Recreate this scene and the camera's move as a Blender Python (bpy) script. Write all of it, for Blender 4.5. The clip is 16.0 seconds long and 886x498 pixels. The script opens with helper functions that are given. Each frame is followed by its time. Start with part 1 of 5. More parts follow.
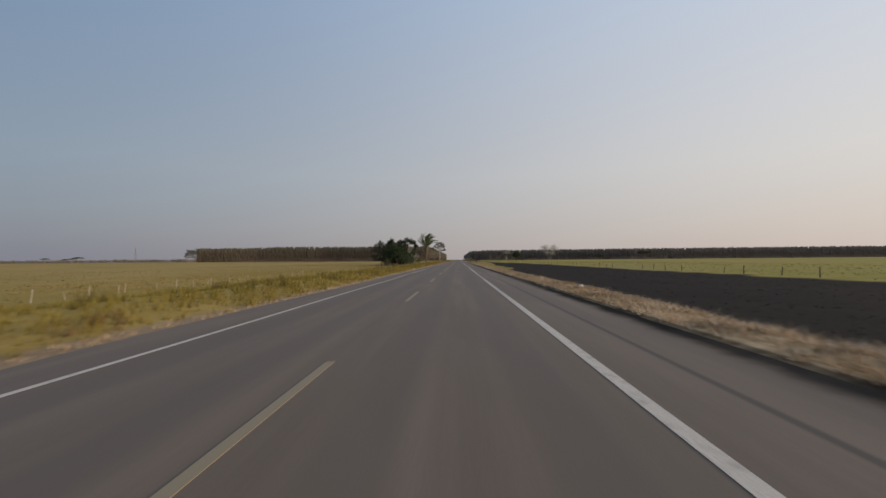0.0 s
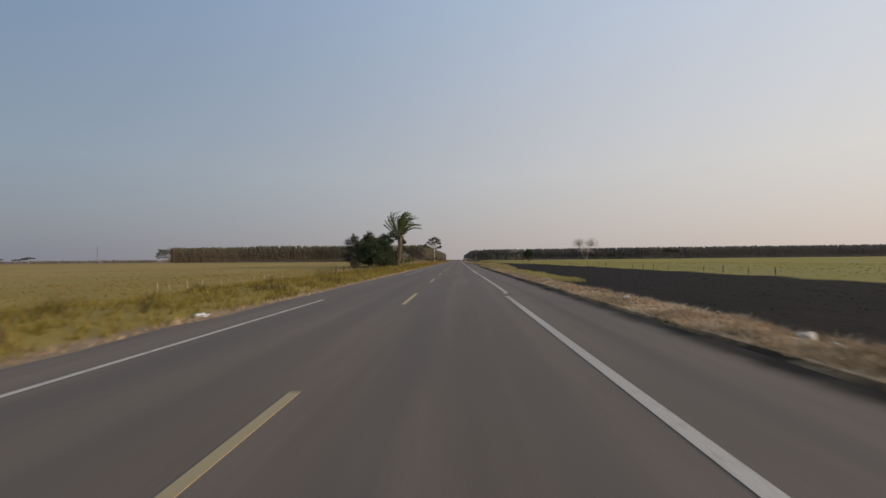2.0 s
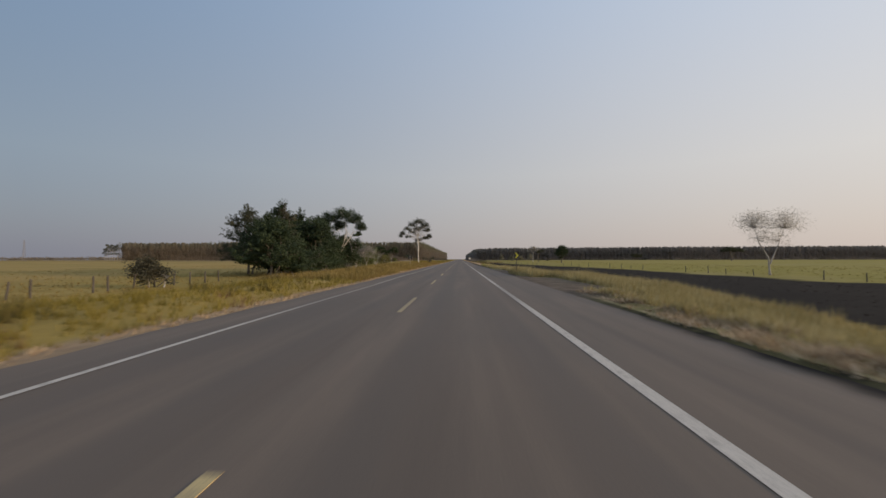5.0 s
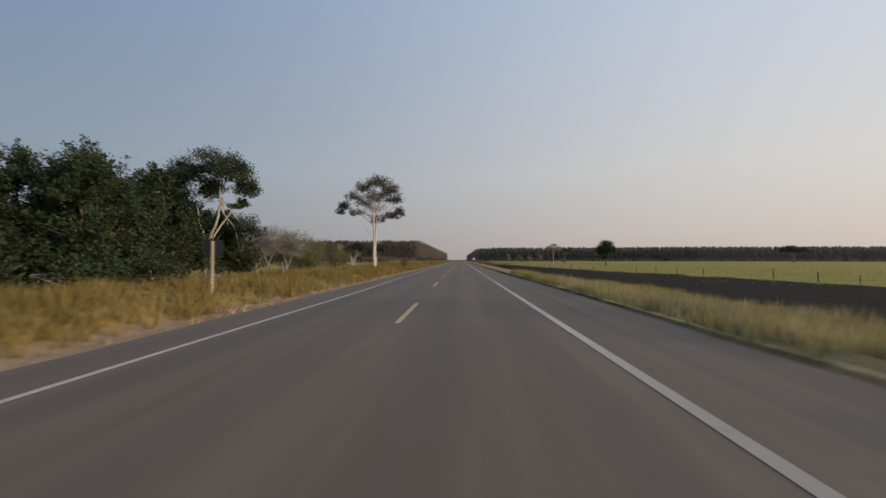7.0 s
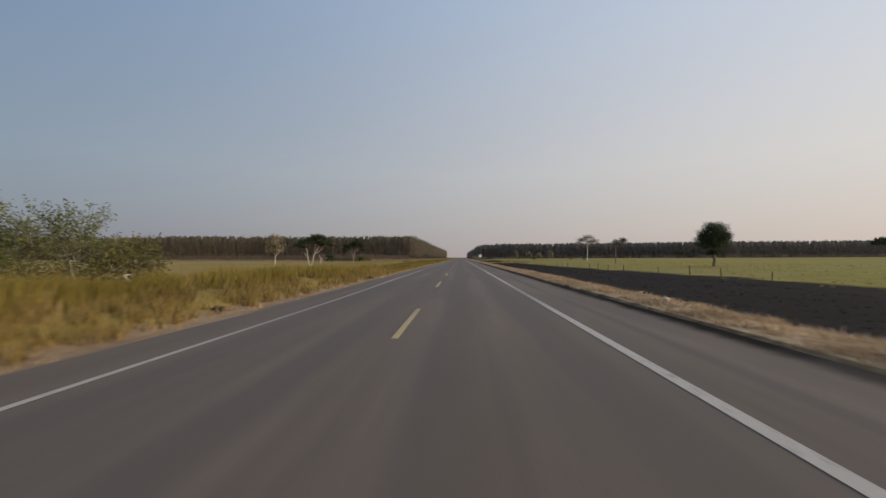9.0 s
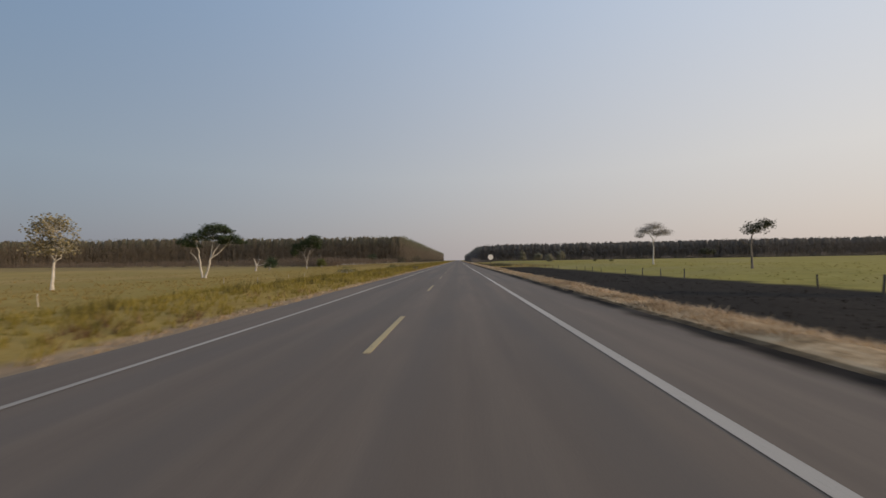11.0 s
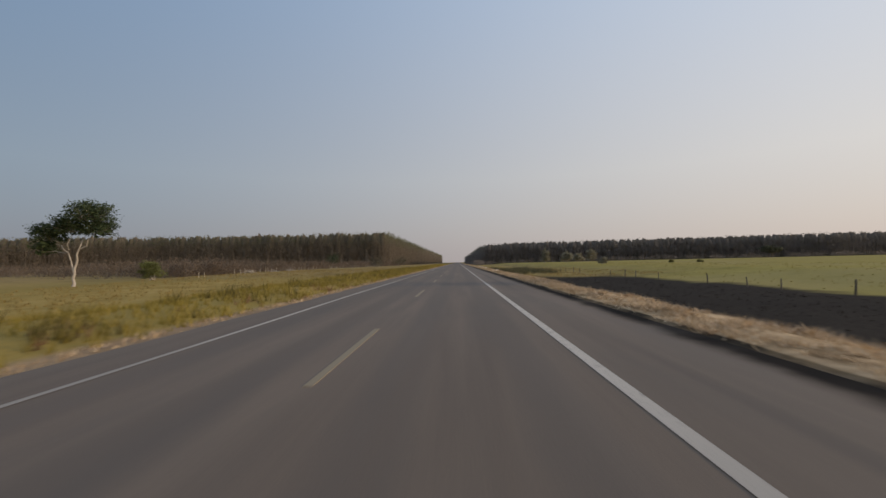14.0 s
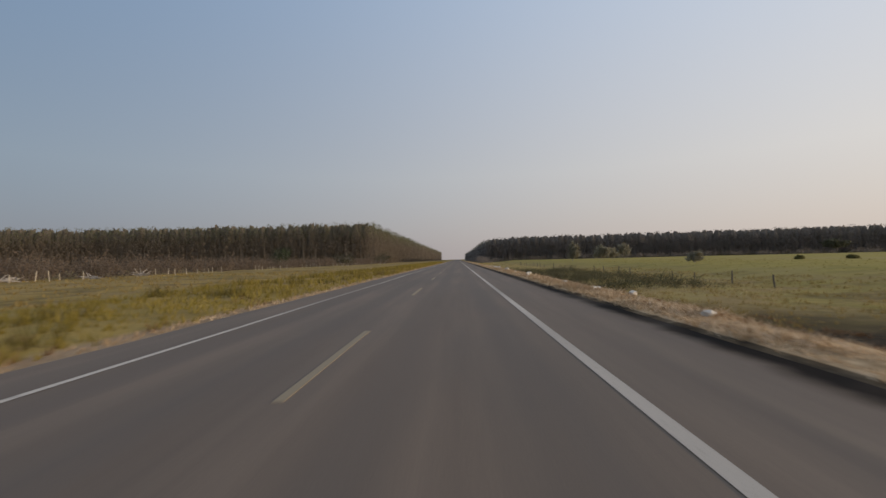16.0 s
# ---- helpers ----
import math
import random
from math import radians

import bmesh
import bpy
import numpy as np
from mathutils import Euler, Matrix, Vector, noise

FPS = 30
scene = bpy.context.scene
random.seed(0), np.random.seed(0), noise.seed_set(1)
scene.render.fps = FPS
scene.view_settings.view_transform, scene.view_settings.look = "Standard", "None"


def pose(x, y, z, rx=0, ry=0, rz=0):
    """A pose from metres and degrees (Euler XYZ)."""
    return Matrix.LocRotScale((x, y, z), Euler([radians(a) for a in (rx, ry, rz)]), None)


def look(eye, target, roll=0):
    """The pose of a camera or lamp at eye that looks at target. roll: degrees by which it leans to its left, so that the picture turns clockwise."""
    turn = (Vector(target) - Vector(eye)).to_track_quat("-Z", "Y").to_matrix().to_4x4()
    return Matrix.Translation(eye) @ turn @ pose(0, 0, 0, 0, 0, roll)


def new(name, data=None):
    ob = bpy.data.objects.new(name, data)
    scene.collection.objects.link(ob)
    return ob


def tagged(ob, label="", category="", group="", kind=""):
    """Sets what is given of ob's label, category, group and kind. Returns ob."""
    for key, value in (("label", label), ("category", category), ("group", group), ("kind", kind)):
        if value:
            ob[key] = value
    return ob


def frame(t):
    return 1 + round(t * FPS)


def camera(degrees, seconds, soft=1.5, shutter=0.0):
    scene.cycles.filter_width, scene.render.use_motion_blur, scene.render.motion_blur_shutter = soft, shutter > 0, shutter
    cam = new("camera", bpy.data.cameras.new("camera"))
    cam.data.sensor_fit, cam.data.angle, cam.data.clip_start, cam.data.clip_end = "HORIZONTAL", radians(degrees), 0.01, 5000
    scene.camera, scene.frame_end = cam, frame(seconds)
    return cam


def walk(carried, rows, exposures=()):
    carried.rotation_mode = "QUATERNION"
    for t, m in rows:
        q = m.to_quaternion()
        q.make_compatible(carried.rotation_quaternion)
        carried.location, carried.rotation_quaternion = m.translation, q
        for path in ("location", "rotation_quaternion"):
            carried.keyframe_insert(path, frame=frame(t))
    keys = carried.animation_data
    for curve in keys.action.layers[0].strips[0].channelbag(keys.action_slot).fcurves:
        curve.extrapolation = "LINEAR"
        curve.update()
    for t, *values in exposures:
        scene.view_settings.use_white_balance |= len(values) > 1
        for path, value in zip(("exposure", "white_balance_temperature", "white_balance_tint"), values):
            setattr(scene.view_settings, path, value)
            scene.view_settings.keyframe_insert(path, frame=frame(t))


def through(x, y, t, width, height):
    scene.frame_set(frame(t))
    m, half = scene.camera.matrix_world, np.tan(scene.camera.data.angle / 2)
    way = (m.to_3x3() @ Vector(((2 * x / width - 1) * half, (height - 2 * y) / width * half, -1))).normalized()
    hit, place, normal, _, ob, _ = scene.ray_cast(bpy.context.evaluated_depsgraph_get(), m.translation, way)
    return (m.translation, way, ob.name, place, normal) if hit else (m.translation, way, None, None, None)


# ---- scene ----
# ---------------------------------------------------------------- camera
# seconds, x, y, the horizon's angle below the picture's middle, lean to the right, turn to the left
PATH = [
    (0.0, 1.78, 0.0, 1.54, 0.50, 2.19), (0.5, 1.76, 12.4, 1.30, 0.60, 2.19), (1.0, 1.75, 24.9, 1.38, 0.58, 2.19),
    (1.5, 1.75, 37.3, 1.46, 0.62, 2.19), (2.0, 1.76, 49.8, 1.54, 0.58, 2.19), (2.5, 1.78, 62.2, 1.54, 0.52, 2.19),
    (3.0, 1.80, 74.7, 1.22, 0.75, 2.19), (3.5, 1.78, 87.1, 1.40, 1.20, 2.19), (4.3, 1.70, 107.0, 1.45, 0.45, 2.30),
    (5.2, 1.60, 129.4, 1.50, 0.10, 2.45), (6.0, 1.54, 149.2, 1.62, -0.06, 2.51), (6.5, 1.47, 161.7, 1.62, 0.02, 2.51),
    (7.0, 1.40, 174.2, 1.54, -0.06, 2.51), (7.5, 1.34, 186.6, 2.11, 0.08, 2.51), (8.0, 1.28, 199.1, 1.22, 0.10, 2.51),
    (8.5, 1.21, 211.6, 2.03, 0.18, 2.51), (9.0, 1.15, 224.1, 1.22, 0.25, 2.51), (9.7, 1.20, 241.5, 1.45, 0.50, 2.40),
    (10.6, 1.35, 263.9, 1.60, 0.80, 2.25), (11.5, 1.52, 286.3, 1.66, 0.98, 2.11), (12.0, 1.64, 298.7, 1.06, 0.90, 2.11),
    (12.5, 1.74, 311.0, 1.54, 1.20, 2.11), (13.0, 1.75, 323.3, 1.95, 1.06, 2.11), (13.5, 1.76, 335.6, 1.54, 1.14, 2.11),
    (14.0, 1.77, 347.9, 1.95, 1.30, 2.11), (14.5, 1.79, 360.1, 1.54, 1.22, 2.11), (15.0, 1.81, 372.3, 1.54, 1.22, 2.11),
    (15.5, 1.83, 384.4, 1.78, 1.30, 2.11), (16.0, 1.85, 396.5, 1.54, 1.36, 2.11)]
carried = camera(96.0, 16.0, soft=1.5, shutter=0.15)
walk(carried, [(t, pose(x, y, 1.4, 90 + p, r, w)) for t, x, y, p, r, w in PATH])

# ---------------------------------------------------------------- light
SUN_AZ, SUN_EL = 101.0, 10.0            # degrees right of the road's way, above the horizon
world = bpy.data.worlds.new("evening_sky")
scene.world = world
world.use_nodes = True
wn = world.node_tree
sky = wn.nodes.new("ShaderNodeTexSky")
sky.sky_type, sky.sun_disc = "NISHITA", False
sky.sun_elevation, sky.sun_rotation = radians(SUN_EL), radians(SUN_AZ)
sky.dust_density, sky.air_density, sky.ozone_density = 3.0, 1.2, 2.0
wn.nodes["Background"].inputs["Strength"].default_value = 0.15


def sky_mix(fac, a, b):
    n = wn.nodes.new("ShaderNodeMixRGB")
    for i, v in enumerate((fac, a, b)):
        if isinstance(v, tuple):
            n.inputs[i].default_value = tuple(c / 0.15 for c in v) + (1,)
        elif isinstance(v, float):
            n.inputs[i].default_value = v
        else:
            wn.links.new(v, n.inputs[i])
    return n.outputs[0]


def sky_span(v, a, b):
    n = wn.nodes.new("ShaderNodeMapRange")
    n.inputs[1].default_value, n.inputs[2].default_value = a, b
    wn.links.new(v, n.inputs[0])
    return n.outputs[0]


# evening haze over the clear sky: warm and pale towards the sun's side, blue away from it
spot = wn.nodes.new("ShaderNodeTexCoord")
axes = wn.nodes.new("ShaderNodeSeparateXYZ")
wn.links.new(spot.outputs["Generated"], axes.inputs[0])
low, high = sky_span(axes.outputs[2], 0.0, 0.2), sky_span(axes.outputs[2], 0.2, 0.55)
side = sky_span(axes.outputs[0], -0.75, 0.80)
away = sky_mix(high, sky_mix(low, (0.245, 0.250, 0.298), (0.262, 0.313, 0.385)), (0.165, 0.268, 0.425))
sunward = sky_mix(high, sky_mix(low, (0.675, 0.575, 0.515), (0.755, 0.715, 0.685)), (0.66, 0.73, 0.85))
hazy = sky_mix(side, away, sunward)
wn.links.new(sky_mix(0.12, hazy, sky.outputs[0]), wn.nodes["Background"].inputs["Color"])
sun = new("sun", bpy.data.lights.new("sun", "SUN"))
sun.data.energy, sun.data.angle, sun.data.color = 2.4, radians(3.0), (1.0, 0.76, 0.50)
sun_way = Vector((math.sin(radians(SUN_AZ)) * math.cos(radians(SUN_EL)),
                  math.cos(radians(SUN_AZ)) * math.cos(radians(SUN_EL)), math.sin(radians(SUN_EL))))
sun.matrix_world = look(sun_way * 50, (0, 0, 0))
scene.view_settings.exposure = 0.0


# ---------------------------------------------------------------- materials
class Mat:
    """A node material with short calls for its nodes."""

    def __init__(self, name, rough=0.8, metal=0.0):
        self.mat = bpy.data.materials.new(name)
        self.mat.use_nodes = True
        self.tree = self.mat.node_tree
        self.bsdf = self.tree.nodes["Principled BSDF"]
        self.bsdf.inputs["Roughness"].default_value = rough
        self.bsdf.inputs["Metallic"].default_value = metal

    def node(self, kind, **sets):
        n = self.tree.nodes.new("ShaderNode" + kind)
        for k, v in sets.items():
            n.inputs[k].default_value = v
        return n

    def link(self, a, b):
        self.tree.links.new(a, b)

    def pos(self):
        return self.node("NewGeometry").outputs["Position"]

    def noise(self, scale, detail=4.0, rough=0.55, stretch=None):
        n = self.node("TexNoise", Scale=scale, Detail=detail, Roughness=rough)
        p = self.pos()
        if stretch:
            m = self.node("VectorMath")
            m.operation = "MULTIPLY"
            m.inputs[1].default_value = stretch
            self.link(p, m.inputs[0])
            p = m.outputs[0]
        self.link(p, n.inputs["Vector"])
        return n.outputs["Fac"]

    def ramp(self, fac, stops):
        r = self.node("ValToRGB")
        e = r.color_ramp.elements
        while len(e) < len(stops):
            e.new(0.5)
        for i, (at, col) in enumerate(stops):
            e[i].position, e[i].color = at, (*col, 1)
        self.link(fac, r.inputs[0])
        return r.outputs[0]

    def math(self, op, a, b=0.0, clamp=False):
        n = self.node("Math")
        n.operation, n.use_clamp = op, clamp
        for i, v in enumerate((a, b)):
            if isinstance(v, (int, float)):
                n.inputs[i].default_value = v
            else:
                self.link(v, n.inputs[i])
        return n.outputs[0]

    def span(self, v, a, b, c=0.0, d=1.0):
        n = self.node("MapRange")
        n.interpolation_type = "SMOOTHSTEP"
        self.link(v, n.inputs[0])
        for i, x in enumerate((a, b, c, d)):
            n.inputs[i + 1].default_value = x
        return n.outputs[0]

    def mix(self, fac, a, b, mode="MIX"):
        n = self.node("MixRGB")
        n.blend_type = mode
        for i, v in enumerate((fac, a, b)):
            if isinstance(v, tuple):
                n.inputs[i].default_value = (*v, 1)
            elif isinstance(v, (int, float)):
                n.inputs[i].default_value = v
            else:
                self.link(v, n.inputs[i])
        return n.outputs[0]

    def colour(self, c):
        if isinstance(c, tuple):
            self.bsdf.inputs["Base Color"].default_value = (*c, 1)
        else:
            self.link(c, self.bsdf.inputs["Base Color"])
        return self

    def bump(self, h, strength=0.3, depth=0.02):
        b = self.node("Bump", Strength=strength, Distance=depth)
        self.link(h, b.inputs["Height"])
        self.link(b.outputs[0], self.bsdf.inputs["Normal"])
        return self

    def island(self):
        return self.node("NewGeometry").outputs["Random Per Island"]


def leafy(name, dark, light, rough=0.6, through=0.25, big=0.25, depth=0.55, relief=0.0):
    """Leaves: each one's shade its own, a little light let through."""
    m = Mat(name, rough)
    m.bsdf.inputs["Specular IOR Level"].default_value = 0.15
    c = m.ramp(m.island(), [(0.0, dark), (1.0, light)])
    v = m.noise(big, 2.0)
    c = m.mix(m.span(v, 0.35, 0.65, 0.0, depth), c, tuple(0.6 * a for a in dark))
    m.colour(c)
    if relief:
        m.bump(m.noise(0.9, 5.0, 0.7), 1.0, relief)
    t = m.node("BsdfTranslucent")
    m.link(c, t.inputs["Color"])
    s = m.node("MixShader", Fac=through)
    m.link(m.bsdf.outputs[0], s.inputs[1])
    m.link(t.outputs[0], s.inputs[2])
    m.link(s.outputs[0], m.tree.nodes["Material Output"].inputs["Surface"])
    return m.mat


def barky(name, dark, light, scale=3.0):
    m = Mat(name, 0.9)
    n = m.noise(scale, 5.0, 0.65, (1, 1, 0.35))
    m.colour(m.ramp(n, [(0.3, dark), (0.7, light)]))
    m.bump(m.noise(scale * 6, 4.0, 0.6, (1, 1, 0.3)), 0.6, 0.03)
    return m.mat


def ground_material():
    m = Mat("dry_grassland", 1.0)
    m.bsdf.inputs["Specular IOR Level"].default_value = 0.05
    sep = m.node("SeparateXYZ")
    m.link(m.pos(), sep.inputs[0])
    x0, y0 = sep.outputs[0], sep.outputs[1]
    big, mid, fine = m.noise(0.03, 4.0), m.noise(0.35, 5.0, 0.65), m.noise(5.0, 6.0, 0.7)
    wob = m.math("MULTIPLY", m.math("SUBTRACT", m.noise(0.12, 5.0, 0.6), 0.5), 9.0)
    x = m.math("ADD", x0, wob)
    left = m.ramp(mid, [(0.3, (0.28, 0.19, 0.055)), (0.55, (0.41, 0.285, 0.09)), (0.75, (0.47, 0.34, 0.13))])
    left = m.mix(m.span(big, 0.4, 0.62), left, (0.34, 0.25, 0.075))
    left = m.mix(m.span(x, -70.0, -30.0, 0.75, 0.0), left, m.mix(m.span(big, 0.4, 0.6), (0.44, 0.30, 0.115), (0.37, 0.265, 0.095)))
    green = m.ramp(mid, [(0.3, (0.29, 0.24, 0.062)), (0.7, (0.40, 0.325, 0.10))])
    green = m.mix(m.span(big, 0.45, 0.65), green, (0.36, 0.29, 0.11))
    tuft = m.noise(0.16, 6.0, 0.75)
    green = m.mix(m.span(tuft, 0.5, 0.7, 0.0, 0.35), green, (0.19, 0.165, 0.05))
    left = m.mix(m.span(tuft, 0.54, 0.7, 0.0, 0.3), left, (0.22, 0.165, 0.055))
    c = m.mix(m.span(x, 12.0, 18.0), left, green)
    dull = m.math("MULTIPLY", m.span(y0, 395.0, 420.0), m.span(m.math("ADD", x, m.math("MULTIPLY", wob, 1.5)), 26.0, 44.0, 0.9, 0.15))
    c = m.mix(m.math("MULTIPLY", dull, m.span(m.noise(0.25, 5.0, 0.7), 0.38, 0.6, 0.35, 1.0)), c, m.mix(m.span(tuft, 0.45, 0.6), (0.31, 0.22, 0.105), (0.17, 0.125, 0.06)))
    straw = m.ramp(m.noise(1.3, 5.0, 0.7), [(0.34, (0.16, 0.10, 0.052)), (0.5, (0.42, 0.29, 0.165)), (0.66, (0.66, 0.49, 0.31))])
    yw = m.math("ADD", y0, m.math("MULTIPLY", wob, 2.0))
    lush = m.math("MULTIPLY", m.span(yw, 86.0, 96.0), m.span(yw, 204.0, 217.0, 1.0, 0.0))
    straw = m.mix(m.math("MULTIPLY", lush, 0.8), straw, (0.22, 0.20, 0.07))
    verge = m.math("MULTIPLY", m.span(x0, 5.0, 5.6), m.span(x, 10.0, 12.0, 1.0, 0.0))
    c = m.mix(verge, c, straw)
    # the burnt strip between verge and fence
    near = m.math("SUBTRACT", x, m.math("MULTIPLY", lush, 5.0))
    end = m.span(yw, 407.0, 418.0, 1.0, 0.0)
    burnt = m.math("MULTIPLY", end, m.math("MULTIPLY", m.span(near, 9.0, 10.2), m.span(m.math("ADD", x, m.span(yw, 200.0, 300.0, 0.0, 9.5)), 35.5, 38.5, 1.0, 0.0)))
    soot = m.ramp(fine, [(0.35, (0.020, 0.017, 0.015)), (0.7, (0.050, 0.041, 0.035))])
    c = m.mix(burnt, c, soot)
    xs = m.math("ADD", x0, m.math("MULTIPLY", wob, 0.25))
    gate = m.math("MULTIPLY", m.math("MULTIPLY", m.span(yw, 138.0, 144.0), m.span(y0, 154.0, 157.0, 1.0, 0.0)),
                  m.math("MULTIPLY", m.span(x0, 4.0, 5.0), m.span(xs, 8.6, 9.6, 1.0, 0.0)))
    c = m.mix(gate, c, m.ramp(m.noise(0.9, 6.0, 0.7), [(0.35, (0.12, 0.092, 0.062)), (0.5, (0.18, 0.138, 0.10)), (0.7, (0.24, 0.185, 0.138))]))
    edge = m.math("MULTIPLY", m.math("MULTIPLY", m.span(y0, 134.0, 142.0), m.span(y0, 170.0, 186.0, 1.0, 0.0)),
                  m.math("MULTIPLY", m.span(x0, 5.0, 5.6), m.span(xs, 6.9, 7.6, 1.0, 0.0)))
    c = m.mix(edge, c, m.ramp(m.noise(0.9, 6.0, 0.7), [(0.35, (0.11, 0.085, 0.062)), (0.65, (0.23, 0.175, 0.132))]))
    earth = m.ramp(mid, [(0.3, (0.30, 0.20, 0.12)), (0.7, (0.42, 0.30, 0.19))])
    rim = m.math("MULTIPLY", m.span(x0, -5.6, -5.0), m.span(x0, -3.0, -2.5, 1.0, 0.0))
    c = m.mix(rim, c, earth)
    patchy = m.noise(0.6, 4.0, 0.6)
    charred = m.math("MULTIPLY", m.span(x0, 5.6, 5.8), m.span(m.math("ADD", x0, m.math("MULTIPLY", patchy, 0.16)), 6.33, 6.39, 1.0, 0.0))
    charred = m.math("MULTIPLY", charred, m.math("SUBTRACT", 1.0, m.math("MAXIMUM", gate, edge)))
    c = m.mix(m.math("MULTIPLY", charred, m.span(patchy, 0.35, 0.6, 0.95, 0.6)), c, (0.022, 0.019, 0.017))
    kerb = m.math("MULTIPLY", m.span(x0, 6.28, 6.33), m.span(x0, 6.40, 6.55, 1.0, 0.0))
    kerb = m.math("MULTIPLY", kerb, m.math("SUBTRACT", 1.0, m.math("MAXIMUM", gate, edge)))
    c = m.mix(m.math("MULTIPLY", kerb, m.span(patchy, 0.40, 0.6, 0.1, 0.6)), c, (0.58, 0.42, 0.26))
    c = m.mix(m.span(fine, 0.35, 0.7, 0.0, 0.35), c, m.mix(0.5, c, (0.02, 0.02, 0.01)))
    m.colour(c)
    m.bump(m.math("ADD", mid, fine), 0.6, 0.08)
    return m.mat


def asphalt_material():
    m = Mat("worn_asphalt", 0.78)
    m.bsdf.inputs["Specular IOR Level"].default_value = 0.35
    sep = m.node("SeparateXYZ")
    m.link(m.pos(), sep.inputs[0])
    x0 = sep.outputs[0]
    stain, grain = m.noise(1.0, 5.0, 0.6, (1.2, 0.06, 1)), m.noise(60.0, 3.0, 0.7)
    patch = m.noise(0.5, 4.0, 0.6, (1, 0.2, 1))
    c = m.ramp(stain, [(0.3, (0.148, 0.108, 0.079)), (0.7, (0.226, 0.166, 0.120))])
    c = m.mix(m.span(patch, 0.4, 0.65, 0, 0.5), c, (0.142, 0.112, 0.088))
    y0 = sep.outputs[1]
    worn = m.math("MULTIPLY", m.span(y0, 120.0, 140.0), m.span(y0, 190.0, 215.0, 1.0, 0.0))
    ragged = m.math("ADD", m.math("ADD", x0, m.math("MULTIPLY", m.math("ADD", m.noise(0.7, 4.0, 0.65), 0.3), 0.56)), m.math("MULTIPLY", worn, -0.45))
    ash = m.math("MULTIPLY", m.span(ragged, 5.86, 6.34), m.span(m.noise(0.25, 3.0), 0.3, 0.55, 0.72, 1.0))
    c = m.mix(m.math("MULTIPLY", ash, 0.95), c, (0.013, 0.012, 0.012))
    m.link(m.math("SUBTRACT", 0.35, m.math("MULTIPLY", ash, 0.32)), m.bsdf.inputs["Specular IOR Level"])
    m.link(m.math("ADD", 0.78, m.math("MULTIPLY", ash, 0.22)), m.bsdf.inputs["Roughness"])
    for lane in (1.0, 2.7, -0.9, -2.5):
        off = m.math("ABSOLUTE", m.math("SUBTRACT", x0, lane))
        c = m.mix(m.math("MULTIPLY", m.span(off, 0.15, 0.5, 0.35, 0.0), m.span(stain, 0.3, 0.6)), c, (0.085, 0.072, 0.064))
    skid = m.math("ABSOLUTE", m.math("SUBTRACT", x0, 4.55))
    c = m.mix(m.math("MULTIPLY", m.span(skid, 0.04, 0.2, 0.3, 0.0), m.span(m.noise(0.02, 2.0), 0.45, 0.55)), c, (0.05, 0.045, 0.042))
    streak = m.math("ABSOLUTE", m.math("SUBTRACT", x0, 4.62))
    c = m.mix(m.math("MULTIPLY", m.span(streak, 0.02, 0.09, 0.7, 0.0), m.span(y0, 24.0, 36.0, 1.0, 0.0)), c, (0.045, 0.04, 0.037))
    c = m.mix(m.math("MULTIPLY", m.span(grain, 0.3, 0.75, 0, 0.4), m.math("SUBTRACT", 1.0, ash)), c, (0.05, 0.047, 0.045))
    m.colour(c)
    m.bump(grain, 0.4, 0.004)
    return m.mat


def paint_material(name, col, worn=0.0):
    """Road paint, flaked and dirty; worn: how far it has gone at both ends of the stretch."""
    m = Mat(name, 0.7)
    n, chips = m.noise(6.0, 5.0, 0.7), m.noise(38.0, 3.0, 0.6)
    sep = m.node("SeparateXYZ")
    m.link(m.pos(), sep.inputs[0])
    fade = m.math("MAXIMUM", m.span(n, 0.5, 0.72, 0, 0.75), m.span(m.noise(0.045, 2.0), 0.42, 0.62, 0.0, 0.6))
    fade = m.math("MAXIMUM", fade, m.span(chips, 0.52, 0.68, 0.0, 0.6))
    old = m.math("MAXIMUM", m.span(sep.outputs[1], 30.0, 80.0, worn, 0.0), m.span(sep.outputs[1], 265.0, 310.0, 0.0, worn))
    m.colour(m.mix(m.math("MAXIMUM", fade, old), col, (0.16, 0.13, 0.106)))
    return m.mat


MAT_GROUND = ground_material()
MAT_ASPHALT = asphalt_material()
MAT_WHITE = paint_material("white_road_paint", (0.58, 0.51, 0.43))
MAT_YELLOW = paint_material("yellow_road_paint", (0.55, 0.41, 0.19), 0.72)
MAT_DARK = leafy("dark_green_leaves", (0.046, 0.065, 0.033), (0.083, 0.111, 0.053), 0.55, 0.25, 0.5, 0.6)
MAT_BARK = barky("grey_bark", (0.10, 0.08, 0.06), (0.26, 0.22, 0.18))
MAT_TWIG = barky("grey_twigs", (0.28, 0.25, 0.22), (0.48, 0.44, 0.40))
MAT_PALE = barky("pale_bark", (0.40, 0.36, 0.31), (0.70, 0.66, 0.60))


